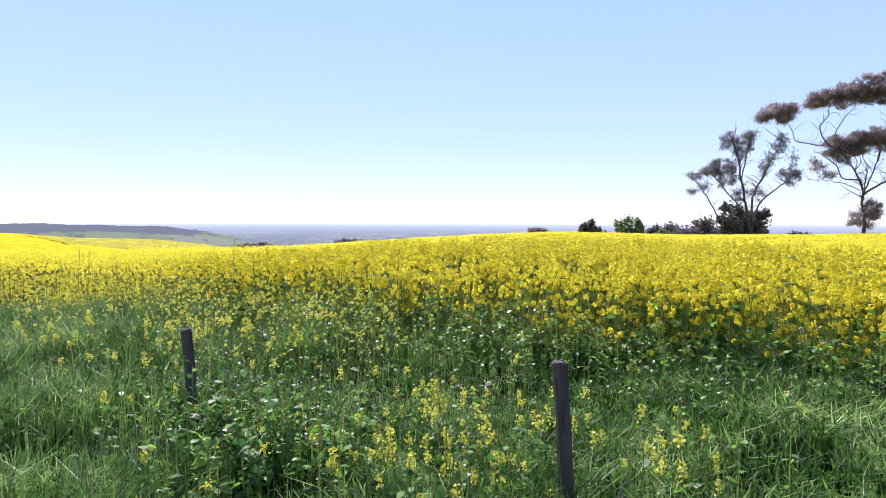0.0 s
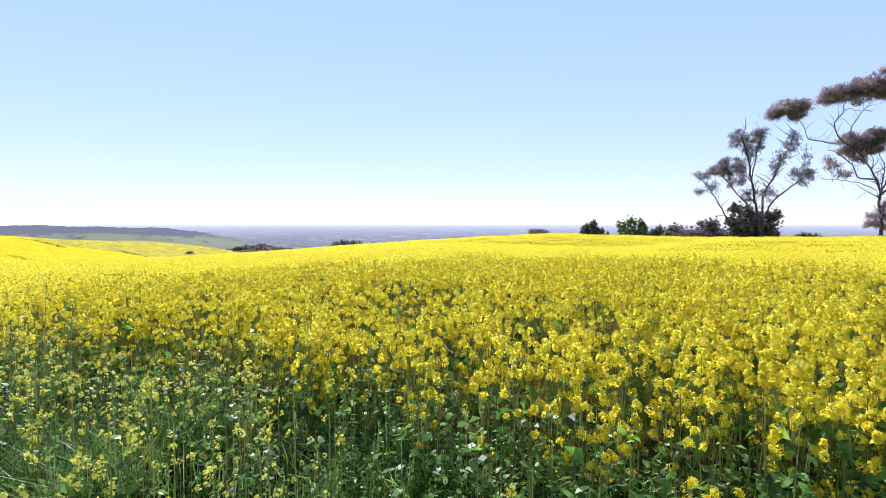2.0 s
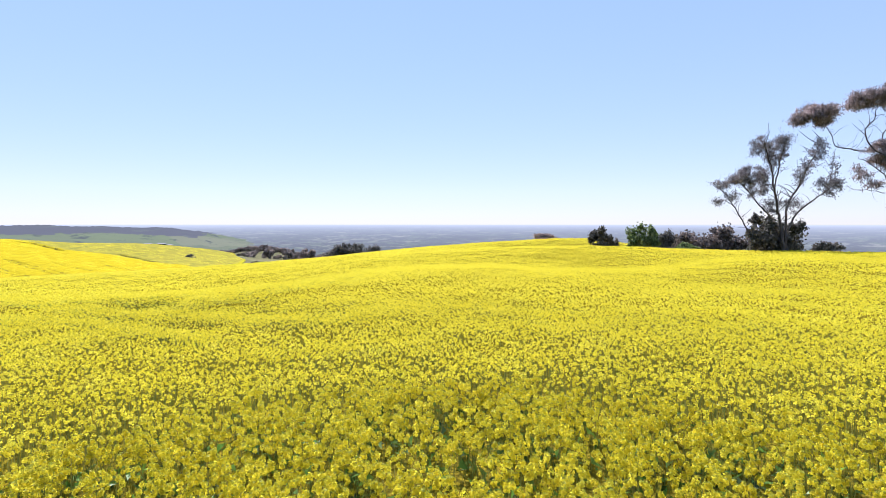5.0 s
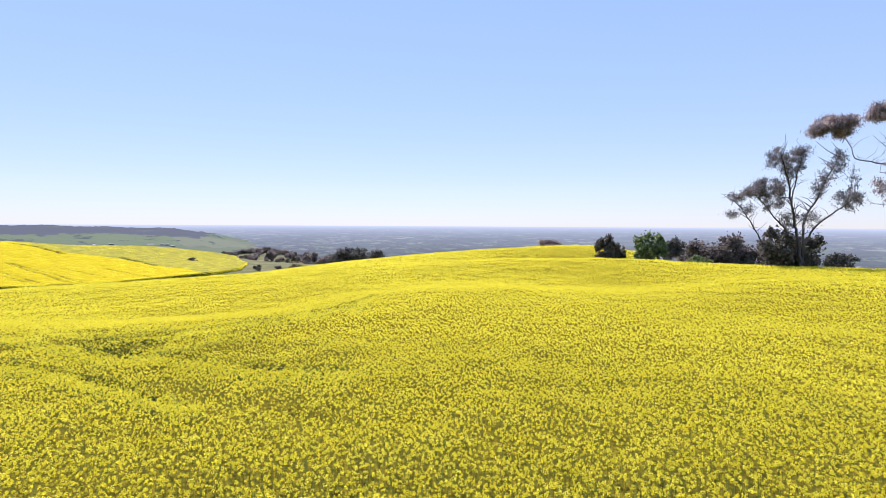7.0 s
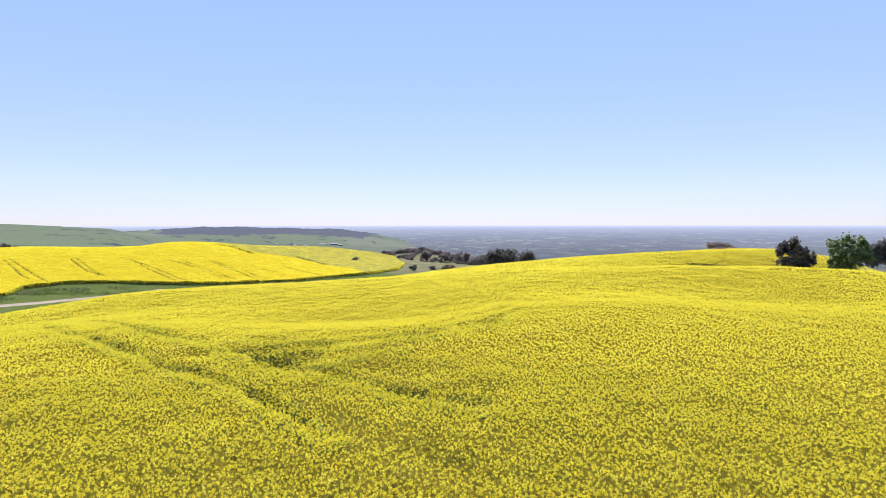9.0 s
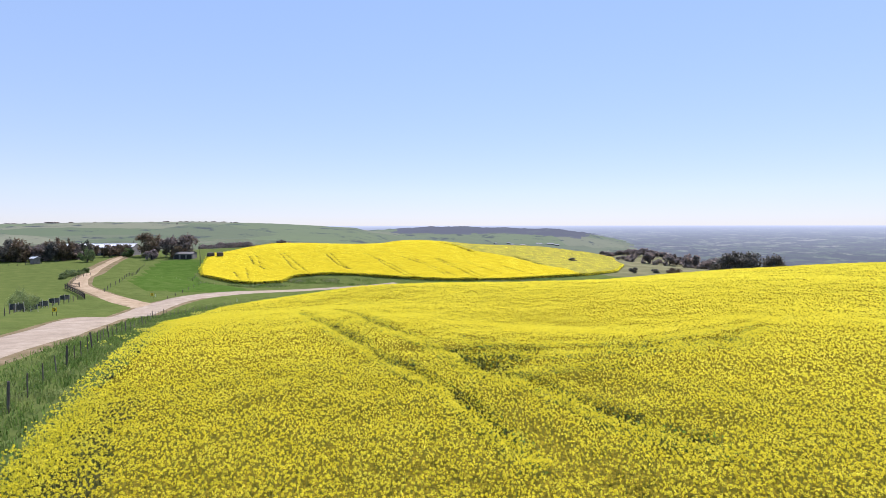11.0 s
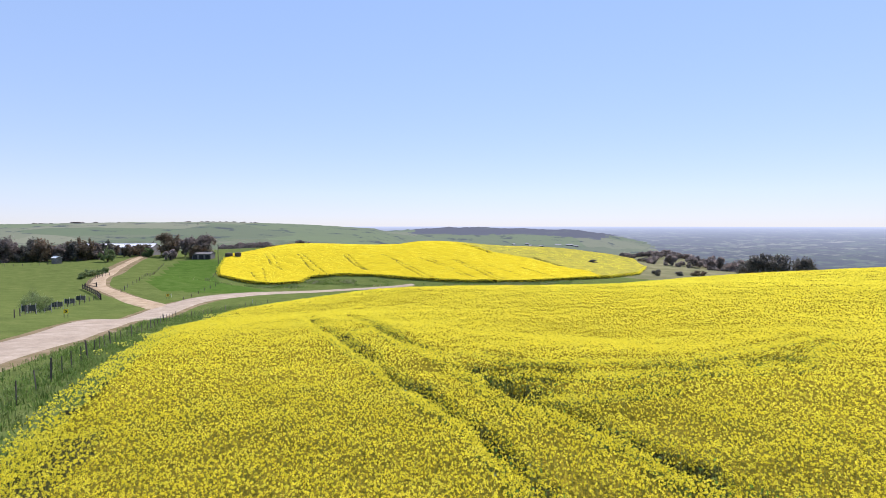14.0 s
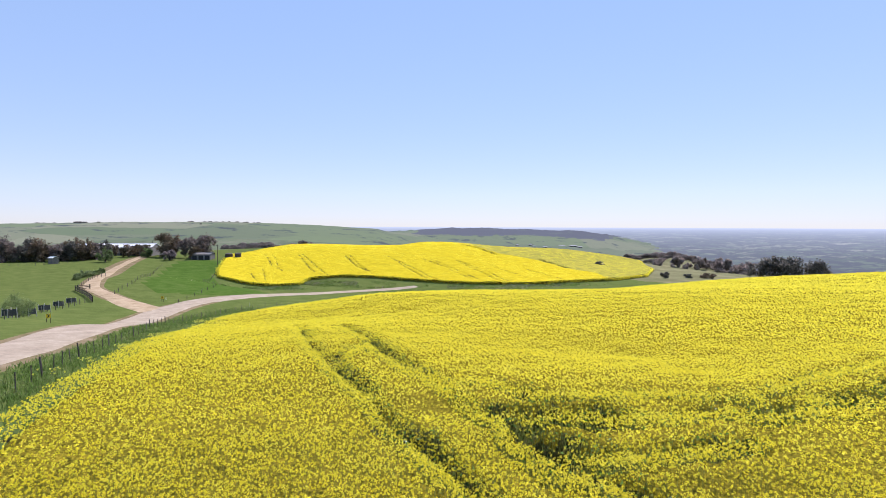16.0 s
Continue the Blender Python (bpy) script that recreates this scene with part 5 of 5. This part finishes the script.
    q = q[(~inside(NEAR_FIELD, q[:, 0], q[:, 1])) & (off_line(ROAD[2:10], q[:, 0], q[:, 1]) > 4.3) & (lattice(q[:, 0], q[:, 1], 3.5, 83) > 0.62)]
    heads(soup, rng, q[:, 0], q[:, 1], land(q[:, 0], q[:, 1]) + 0.6, 1, 4, 0.06, 0.1, 0.3, False, 0.045)
    soup.m[-1][:] = 3
    part("blades", soup.mesh("blades", [M_GRASS, M_DRY, M_ROADSIDE, M_MUSTARD]), grass)

    weeds = tagged(new("broadleaf_weeds"), "broad-leaved green weeds crowding the fence line", "weeds", kind="stuff")
    soup = Soup()
    n = 9500
    x, y = rng.uniform(-9, 9, n), rng.uniform(3.2, 12, n)
    near = off_line(((5, 1.4), (0.84, 3.7), (-2.7, 5.76), (-9, 9.3)), x, y)
    edge = off_line(NEAR_FIELD[2:15], x, y)
    ok = (rng.random(n) < 0.9 * np.exp(-((edge / 1.1) ** 2)) + 0.8 * np.exp(-((near - 0.3) ** 2) / 0.4) * (x < 0.6) * (x > -3.2) * 0.75 + 0.05)
    x, y = x[ok], y[ok]
    tall = rng.uniform(0.3, 0.95, len(x)) * (0.6 + 0.6 * lattice(x, y, 1.2, 51))
    a, side = np.stack([x, y, land(x, y)], 1), level(rng, len(x)) * 0.005
    soup.strips(a, a + np.stack([0 * x, 0 * x, tall], 1), side, side * 0.6, 1)
    for _ in range(12):
        base = a + np.stack([0 * x, 0 * x, tall * rng.uniform(0.15, 1.0, len(x))], 1)
        leaf_of(soup, rng, base, level(rng, len(x)), 0.016 + 0.042 * rng.random(len(x)) ** 2, 0)
    # rank large-leaved plants between the two near posts
    n = 75
    x, y = rng.normal(-1.75, 0.5, n), rng.normal(4.7, 0.45, n)
    tall = rng.uniform(0.45, 0.85, n)
    a, side = np.stack([x, y, land(x, y)], 1), level(rng, n) * 0.007
    soup.strips(a, a + np.stack([0 * x, 0 * x, tall], 1), side, side * 0.6, 1)
    for _ in range(11):
        base = a + np.stack([0 * x, 0 * x, tall * rng.uniform(0.3, 1.0, n)], 1)
        leaf_of(soup, rng, base, level(rng, n), rng.uniform(0.025, 0.075, n), 0)
    # broad lower leaves of the crop's front rows
    n = 16000
    x, y = rng.uniform(-6, 8, n), rng.uniform(3.5, 12, n)
    edge = off_line(NEAR_FIELD[2:16], x, y)
    ok = (edge < 0.25 + 0.9 * rng.random(n) * inside(NEAR_FIELD, x, y)) & (rng.random(n) < 0.5 + 0.5 * smooth(-1, 1.5, x))
    x, y = x[ok], y[ok]
    base = np.stack([x, y, land(x, y) + rng.uniform(0.05, 0.62, len(x))], 1)
    leaf_of(soup, rng, base, level(rng, len(x)), 0.03 + 0.055 * rng.random(len(x)) ** 1.5, 0)
    # thin self-sown canola spilling out of the crop
    n = 7500
    x, y = rng.uniform(-14, 5, n), rng.uniform(3, 17, n)
    keep = rng.random(n) < 1 - 0.95 * smooth(-1.5, 0.5, x)
    x, y = x[keep], y[keep]
    off = off_line(NEAR_FIELD[2:17], x, y)
    ok = ~inside(NEAR_FIELD, x, y) & (off < 2.8 * rng.random(len(x)))
    x, y = x[ok], y[ok]
    top = land(x, y) + rng.uniform(0.6, 1.3, len(x))
    heads(soup, rng, x, y, top, 4, 9, 0.018, 0.16, 0.4, False, 0.0095)
    soup.m[-1][:] = 3
    a = np.stack([x, y, land(x, y)], 1)
    soup.strips(a, np.stack([x, y, top], 1), level(rng, len(x)) * 0.005, level(rng, len(x)) * 0.003, 1)
    # tall seeding stalks in front of the crop
    for x0, y0, h in ((-3.6, 9.2, 1.75), (-3.2, 9.0, 1.55), (-6.5, 9.9, 1.7), (-5.7, 9.4, 1.5), (-0.8, 9.0, 1.5), (-4.6, 9.6, 1.45), (-7.4, 11, 1.7)):
        foot = np.array([[x0, y0, ground_z(x0, y0)]])
        top = foot + (0.08, 0.05, h)
        soup.strips(foot, top, np.array([[0.009, 0, 0]]), np.array([[0.004, 0, 0]]), 1)
        k = 14
        a = foot + (top - foot) * rng.uniform(0.35, 1.0, (k, 1))
        b = a + level(rng, k) * rng.uniform(0.08, 0.25, (k, 1)) + (0, 0, 0.16)
        soup.strips(a, b, level(rng, k) * 0.004, level(rng, k) * 0.002, 1)
        leaf_of(soup, rng, b, level(rng, k), rng.uniform(0.012, 0.03, k), 0)
    part("leaves", soup.mesh("leaves", [M_LEAF, M_STEM, M_PETAL, M_MUSTARD]), weeds)


def mustard_plant(seed):
    """A small wild mustard: stem, leaves and a loose pale flower spike."""
    rng = np.random.default_rng(seed)
    tall = rng.uniform(0.3, 0.55)
    base = tagged(new("mustard_plant"), "wild mustard with a pale yellow flower spike", "flowers", "wild mustard along the fence")
    lean = np.array([rng.normal(0, 0.07), rng.normal(0, 0.07), tall])
    soup = Soup()
    soup.strips(np.zeros((1, 3)), lean[None], np.array([[0.005, 0, 0]]), np.array([[0.003, 0, 0]]), 0)
    soup.strips(np.zeros((1, 3)), lean[None], np.array([[0, 0.005, 0]]), np.array([[0, 0.003, 0]]), 0)
    part("stem", soup.mesh("stem", [M_STEM]), base)
    soup = Soup()
    k = 7
    leaf_of(soup, rng, lean * rng.uniform(0.1, 0.75, (k, 1)), level(rng, k), rng.uniform(0.015, 0.045, k), 0)
    part("leaves", soup.mesh("leaves", [M_LEAF]), base)
    soup = Soup()
    k = 34
    c = lean + rng.normal(0, 1, (k, 3)) * (0.014, 0.014, 0.028)
    u, w = turned(rng, k, 0.3)
    soup.blades(c, u * 0.0085, w * 0.007, 0)
    tagged(part("flower_spike", soup.mesh("flower_spike", [M_MUSTARD]), base), "pale yellow petals", kind="stuff")
    return base


def mustard():
    rng = np.random.default_rng(29)
    spots = np.vstack([rng.normal((-0.2, 3.95), (0.7, 0.3), (55, 2)), rng.normal((1.5, 3.9), (0.3, 0.25), (9, 2)), rng.normal((0.1, 4.7), (0.75, 0.5), (60, 2)), rng.normal((1.3, 4.5), (0.25, 0.25), (5, 2)), rng.normal((-4.5, 7.8), (1.8, 1.1), (70, 2)), rng.normal((-1.5, 8.2), (2.0, 0.8), (30, 2))])
    for i, (x, y) in enumerate(spots):
        k = rng.uniform(0.85, 1.25) * (1.3 if y > 6.5 else 0.95)
        m = pose(x, y, ground_z(x, y) - 0.02, 0, 0, rng.uniform(0, 360)) @ Matrix.Diagonal((k, k, k, 1))
        if i < 8:
            PATCH.append(mustard_plant(200 + i))
            PATCH[-1].matrix_world = m
        else:
            copy_thing(PATCH[i % 8], m)


PATCH = []
M_DRY = material("dry_grass", [(0.3, 0.26, 0.15), (0.45, 0.4, 0.26)], 2, 0.7, see_through=0.3, islands=0.3)
M_MUSTARD = material("mustard_petal", [(0.62, 0.6, 0.05), (0.78, 0.76, 0.14)], 3, 0.6, see_through=0.4, islands=0.2)
verge()
mustard()


# ---- the farm ----
M_TIMBER = material("dark_rail_timber", [(0.03, 0.022, 0.018), (0.06, 0.045, 0.035)], 6, 0.9, bump=0.4, bump_scale=30, objects=0.2)
M_SHADE = material("shade_cloth", [(0.03, 0.035, 0.035), (0.06, 0.065, 0.06)], 8, 0.9, bump=0.4, bump_scale=60)
M_PALE = material("pale_timber", [(0.35, 0.33, 0.3), (0.5, 0.48, 0.44)], 6, 0.9)
M_TIN = material("white_roof_sheet", [(0.6, 0.6, 0.58), (0.75, 0.75, 0.73)], 0.8, 0.5, stretch=(1, 0.1, 1))
M_HOUSE = material("far_house_roof", [(0.3, 0.3, 0.3), (0.42, 0.42, 0.42)], 0.2, 0.7)
M_WALL = material("grey_shed_wall", [(0.14, 0.13, 0.12), (0.22, 0.2, 0.18)], 1.0, 0.8)
M_WHITE = material("white_paint", [(0.68, 0.68, 0.66), (0.78, 0.78, 0.76)], 3, 0.6)
M_SIGN = material("yellow_sign_paint", [(0.75, 0.5, 0.02), (0.82, 0.56, 0.03)], 3, 0.45)
M_BLACK = material("black_paint", [(0.015, 0.015, 0.015), (0.025, 0.025, 0.025)], 3, 0.6)
M_TANK = material("concrete_tank", [(0.06, 0.05, 0.04), (0.1, 0.085, 0.07)], 1.5, 0.9, bump=0.3)


def bar(a, b, half, mat, name, parent, label=""):
    """A square bar from a to b."""
    a, b = Vector(a), Vector(b)
    ob = part(name, mesh_from(box(half * 2, half * 2, (b - a).length, 0.008), name, mat), parent, label)
    ob.matrix_basis = Matrix.Translation((a + b) / 2) @ (b - a).to_track_quat("Z", "Y").to_matrix().to_4x4()
    return ob


def rail_fence(points, label, rails=(0.35, 0.75, 1.15), gap=2.4):
    fence = tagged(new("rail_fence"), label, "fence")
    p = curve_through(points, 0.5)
    run = np.r_[0, np.cumsum(np.linalg.norm(np.diff(p, axis=0), axis=1))]
    n = max(1, round(run[-1] / gap))
    feet = [(float(np.interp(s, run, p[:, 0])), float(np.interp(s, run, p[:, 1]))) for s in np.linspace(0, run[-1], n + 1)]
    feet = [(x, y, ground_z(x, y)) for x, y in feet]
    for x, y, z in feet:
        bar((x, y, z - 0.2), (x, y, z + 1.4), 0.1, M_TIMBER, "post", fence)
    for (ax, ay, az), (bx, by, bz) in zip(feet[:-1], feet[1:]):
        for h in rails:
            bar((ax, ay - 0.12, az + h), (bx, by - 0.12, bz + h), 0.065, M_TIMBER, "rail", fence)


rail_fence(((-171.5, 64), (-163, 63.4), (-155, 62.4), (-148.4, 61.0)), "dark timber post and rail fence at the driveway entrance")
rail_fence(((-172, 64.6), (-173.2, 67.8)), "short dark timber gate rails at the driveway entrance")


def post_fence(points, gap, label, seed, tall=1.15, wire=True):
    rng = random.Random(seed)
    fence = tagged(new("fence"), label, "fence")
    mesh = [post_mesh(0.07, tall + 0.15, seed + i, False) for i in range(2)]
    p = curve_through(points, 0.5)
    run = np.r_[0, np.cumsum(np.linalg.norm(np.diff(p, axis=0), axis=1))]
    feet = [stand(fence, mesh[k % 2], float(np.interp(s, run, p[:, 0])), float(np.interp(s, run, p[:, 1])), rng) for k, s in enumerate(np.arange(0, run[-1], gap))]
    if wire:
        wires(fence, feet, (1.0, 0.6), 0.04, 0.006)


post_fence(((-160.6, 69.6), (-169.6, 74.5), (-178, 80), (-200, 91.5), (-235, 109), (-249, 117)), 5.0, "wire fence on dark posts along the driveway", 50)
post_fence(((-96, 34), (-103.5, 37), (-116.7, 41.4), (-128.4, 47), (-135, 51.4), (-148, 59.5)), 3.4, "wire fence on dark posts beside the gravel road", 60)
post_fence(((-176, 66), (-190, 72), (-206, 79), (-218, 86)), 4.5, "wire fence on dark posts along the paddock", 70)
post_fence(((-194.5, 108.8), (-210, 119), (-224, 128.3), (-240, 139)), 6.0, "fence running up to the farm trees", 80)
post_fence(((-143, 78), (-160, 92), (-176, 104), (-194, 109)), 7.0, "low fence along the lower paddock", 90, 0.9)
post_fence(((-275, 64), (-276, 74), (-278, 84), (-280, 92)), 3.0, "pale yard fence before the shelter trees", 100, 1.1)


def tree_guard(x, y, turn):
    """Four stakes wrapped with dark cloth."""
    base = tagged(new("tree_guard"), "square dark shade-cloth tree guard on pale stakes", "tree guard", "tree guards along the fence")
    base.matrix_world = pose(x, y, ground_z(x, y), 0, 0, turn) @ Matrix.Diagonal((1.1, 1.1, 1.1, 1))
    for sx, sy in ((-0.55, -0.55), (0.55, -0.55), (0.55, 0.55), (-0.55, 0.55)):
        bar((sx * 1.15, sy * 1.15, -0.15), (sx, sy, 1.3), 0.04, M_PALE, "stake", base, "pale timber stake")
    for k in range(4):
        q = part("panel", mesh_from(box(1.02, 0.02, 0.8, 0.004, (0, -0.6, 0.7)), "panel", M_SHADE), base)
        q.matrix_basis = pose(0, 0, 0, 0, 0, 90 * k)


for x, y, t in ((-106.4, 37.9, 20), (-120, 43.2, 26), (-130, 47.6, 28), (-138.5, 52, 30), (-146, 56.2, 30)):
    tree_guard(x, y, t)


def chevron_sign(x, y, turn):
    base = tagged(new("curve_sign"), "small yellow road sign with a black chevron on two posts", "road sign")
    base.matrix_world = pose(x, y, ground_z(x, y), 0, 0, turn)
    for sx in (-0.25, 0.25):
        bar((sx, 0.04, -0.2), (sx, 0.04, 1.35), 0.03, M_TIMBER, "post", base)
    plate = part("plate", mesh_from(box(0.62, 0.02, 0.62, 0.006, (0, 0, 1.0)), "plate", M_SIGN), base, "yellow plate")
    for up in (1, -1):
        q = part("stripe", mesh_from(box(0.34, 0.01, 0.12, 0.002), "stripe", M_BLACK), plate, "black bar")
        q.matrix_basis = pose(0.02, -0.016, 1.0 + 0.105 * up, 0, 45 * up, 0)


chevron_sign(-101.5, 41.5, 62)
chevron_sign(-146, 75.4, 62)


def shed(name, x, y, turn, long, deep, wall, ridge, roof, label, doors=0):
    """A gabled shed with eaves, and open bays along its front."""
    base = tagged(new(name), label, "shed")
    base.matrix_world = pose(x, y, ground_z(x, y) - 0.2, 0, 0, turn)
    bm = bmesh.new()
    for sx in (-long / 2, long / 2):
        vs = [bm.verts.new((sx, a, b)) for a, b in ((-deep / 2, 0), (deep / 2, 0), (deep / 2, wall), (0, ridge), (-deep / 2, wall))]
        bm.faces.new(vs)
    bm.verts.ensure_lookup_table()
    for a, b in ((0, 1), (1, 2), (4, 0)):
        bm.faces.new([bm.verts[i] for i in (a, b, b + 5, a + 5)])
    walls = part("walls", mesh_from(bm, "walls", M_WALL), base)
    pitch = math.degrees(math.atan2(ridge - wall, deep / 2))
    for s in (-1, 1):
        q = part("roof_sheet", mesh_from(box(long + 0.6, deep / 2 / math.cos(radians(pitch)) + 0.5, 0.06, 0.01), "roof_sheet", roof), base)
        q.matrix_basis = pose(0, s * deep / 4, (wall + ridge) / 2 + 0.08, -s * pitch, 0, 0)
    for k in range(doors):
        part("bay_door", mesh_from(box(long / doors * 0.7, 0.08, wall * 0.8, 0.01, (-long / 2 + (k + 0.5) * long / doors, -deep / 2 - 0.03, wall * 0.4)), "bay_door", M_BLACK), walls, "dark open bay")


shed("farm_shed", -321, 127, 47, 32, 12, 4.4, 6.2, M_TIN, "long low farm shed with a white iron roof", 6)
shed("farm_shed", -336, 112, 47, 9, 9, 4.4, 6.0, M_TIN, "smaller shed with a white iron roof", 2)
shed("tin_hut", -281, 86, 20, 2.6, 2.6, 2.6, 3.2, M_WHITE, "small white hut before the shelter trees")
shed("lean_to", -262, 141, 40, 9, 5, 2.6, 3.4, M_WALL, "low dark open shed under tall gums", 3)


def water_tank(x, y, r, h):
    base = tagged(new("water_tank"), "round dark brown water tank with a flat lid", "water tank", "water tanks")
    base.matrix_world = pose(x, y, ground_z(x, y) - 0.2)
    bm = bmesh.new()
    bmesh.ops.create_cone(bm, cap_ends=True, segments=28, radius1=r, radius2=r, depth=h)
    bmesh.ops.translate(bm, vec=(0, 0, h / 2), verts=bm.verts)
    wall = part("wall", mesh_from(bm, "wall", M_TANK), base)
    bm = bmesh.new()
    bmesh.ops.create_cone(bm, cap_ends=True, segments=28, radius1=r + 0.12, radius2=r * 0.2, depth=0.35)
    bmesh.ops.translate(bm, vec=(0, 0, h + 0.17), verts=bm.verts)
    part("lid", mesh_from(bm, "lid", M_TANK), wall)


water_tank(-251, 148, 1.7, 3.0)
water_tank(-248, 151, 1.5, 3.2)


def power_line():
    line = tagged(new("power_line"), "two thin power wires strung between plain timber poles", "power line")
    poles = ((-340, -40), (-285, 40), (-241, 137.5))
    tops = []
    for x, y in poles:
        z = ground_z(x, y)
        v, f = tube(np.array([(x, y, z - 0.5), (x, y, z + 4), (x, y, z + 9.0)]), [0.16, 0.14, 0.11], 8)
        pole = part("pole", mesh_of("pole", v, f, [M_WOOD], flat=False), line)
        bar((x - 0.9, y, z + 8.6), (x + 0.9, y, z + 8.6), 0.06, M_TIMBER, "crossarm", pole)
        tops.append((x, y, z + 8.75))
    for s in (-0.8, 0.8):
        pts = []
        for a, b in zip(tops[:-1], tops[1:]):
            for k in range(10):
                t = k / 10
                pts.append((a[0] + (b[0] - a[0]) * t + s, a[1] + (b[1] - a[1]) * t, a[2] + (b[2] - a[2]) * t - 5.0 * t * (1 - t)))
        pts.append((tops[-1][0] + s, tops[-1][1], tops[-1][2]))
        part("wire", mesh_of("wire", *tube(np.array(pts), np.full(len(pts), 0.02), 4), [M_WIRE], flat=False), line)


power_line()


def marker_post(x, y):
    base = tagged(new("marker_post"), "short white roadside marker post", "marker post", "marker posts")
    base.matrix_world = pose(x, y, ground_z(x, y))
    stake = part("stake", mesh_from(box(0.11, 0.05, 1.0, 0.01, (0, 0, 0.45)), "stake", M_WHITE), base)
    part("band", mesh_from(box(0.12, 0.06, 0.1, 0.004, (0, 0, 0.78)), "band", M_BLACK), stake, "dark reflector band")


for x, y in ((-131.5, 90.5), (-149, 77.5)):
    marker_post(x, y)


# ---- far houses and lone trees ----
def far_house(x, y, turn, long, deep, tall, label):
    shed("farmhouse", x, y, turn, long * 0.7, deep * 0.8, tall * 0.6, tall, M_HOUSE, label, 2)


for x, y, t, w in ((-742, 1275, 20, 15), (-772, 1268, 60, 12), (-795, 1290, 10, 13), (-715, 1315, 35, 22), (-690, 1330, 35, 26), (-820, 1262, 80, 12), (-664, 1318, 30, 14)):
    far_house(x, y, t, w, 8, 4.5, "small white farmhouse at the foot of a wooded ridge")
for x, y, t, w in ((-201, 572, 20, 13), (-193, 577, 70, 9), (-166, 580, 35, 12)):
    far_house(x, y, t, w, 8, 4.5, "pale roofed farmhouse among the valley trees")
for x, y, t, w in ((-40, 690, 5, 16), (-28, 694, 12, 12), (-12, 700, 0, 20), (8, 706, 8, 10)):
    far_house(x, y, t, w, 8, 4, "white farm building on the plain")
for x, y, k in ((-487, 1222, 1.5), (-497, 1219, 1.6), (-1284, 694, 0.4), (-1276, 706, 0.35), (-1292, 682, 0.35), (-1150, 560, 0.35)):
    copy_thing(KINDS[1], pose(x, y, ground_z(x, y) - 0.4, 0, 0, x % 360) @ Matrix.Diagonal((k, k, k, 1)))

# ---- hedgerow trees on the far pasture hill ----
for turn, r0, n, wide in ((60, 1430, 6, 3), (66, 1440, 9, 4), (74, 1420, 9, 5)):
    for _ in range(n):
        a, r = radians(turn + woods.normal(0, wide * 0.35)), r0 + woods.normal(0, 14)
        x, y, k = -r * math.sin(a), 20 + r * math.cos(a), woods.uniform(0.22, 0.42)
        copy_thing(KINDS[woods.integers(4)], pose(x, y, ground_z(x, y) - 0.4, 0, 0, woods.uniform(0, 360)) @ Matrix.Diagonal((k * 2.2, k * 2.2, k * 0.8, 1)))
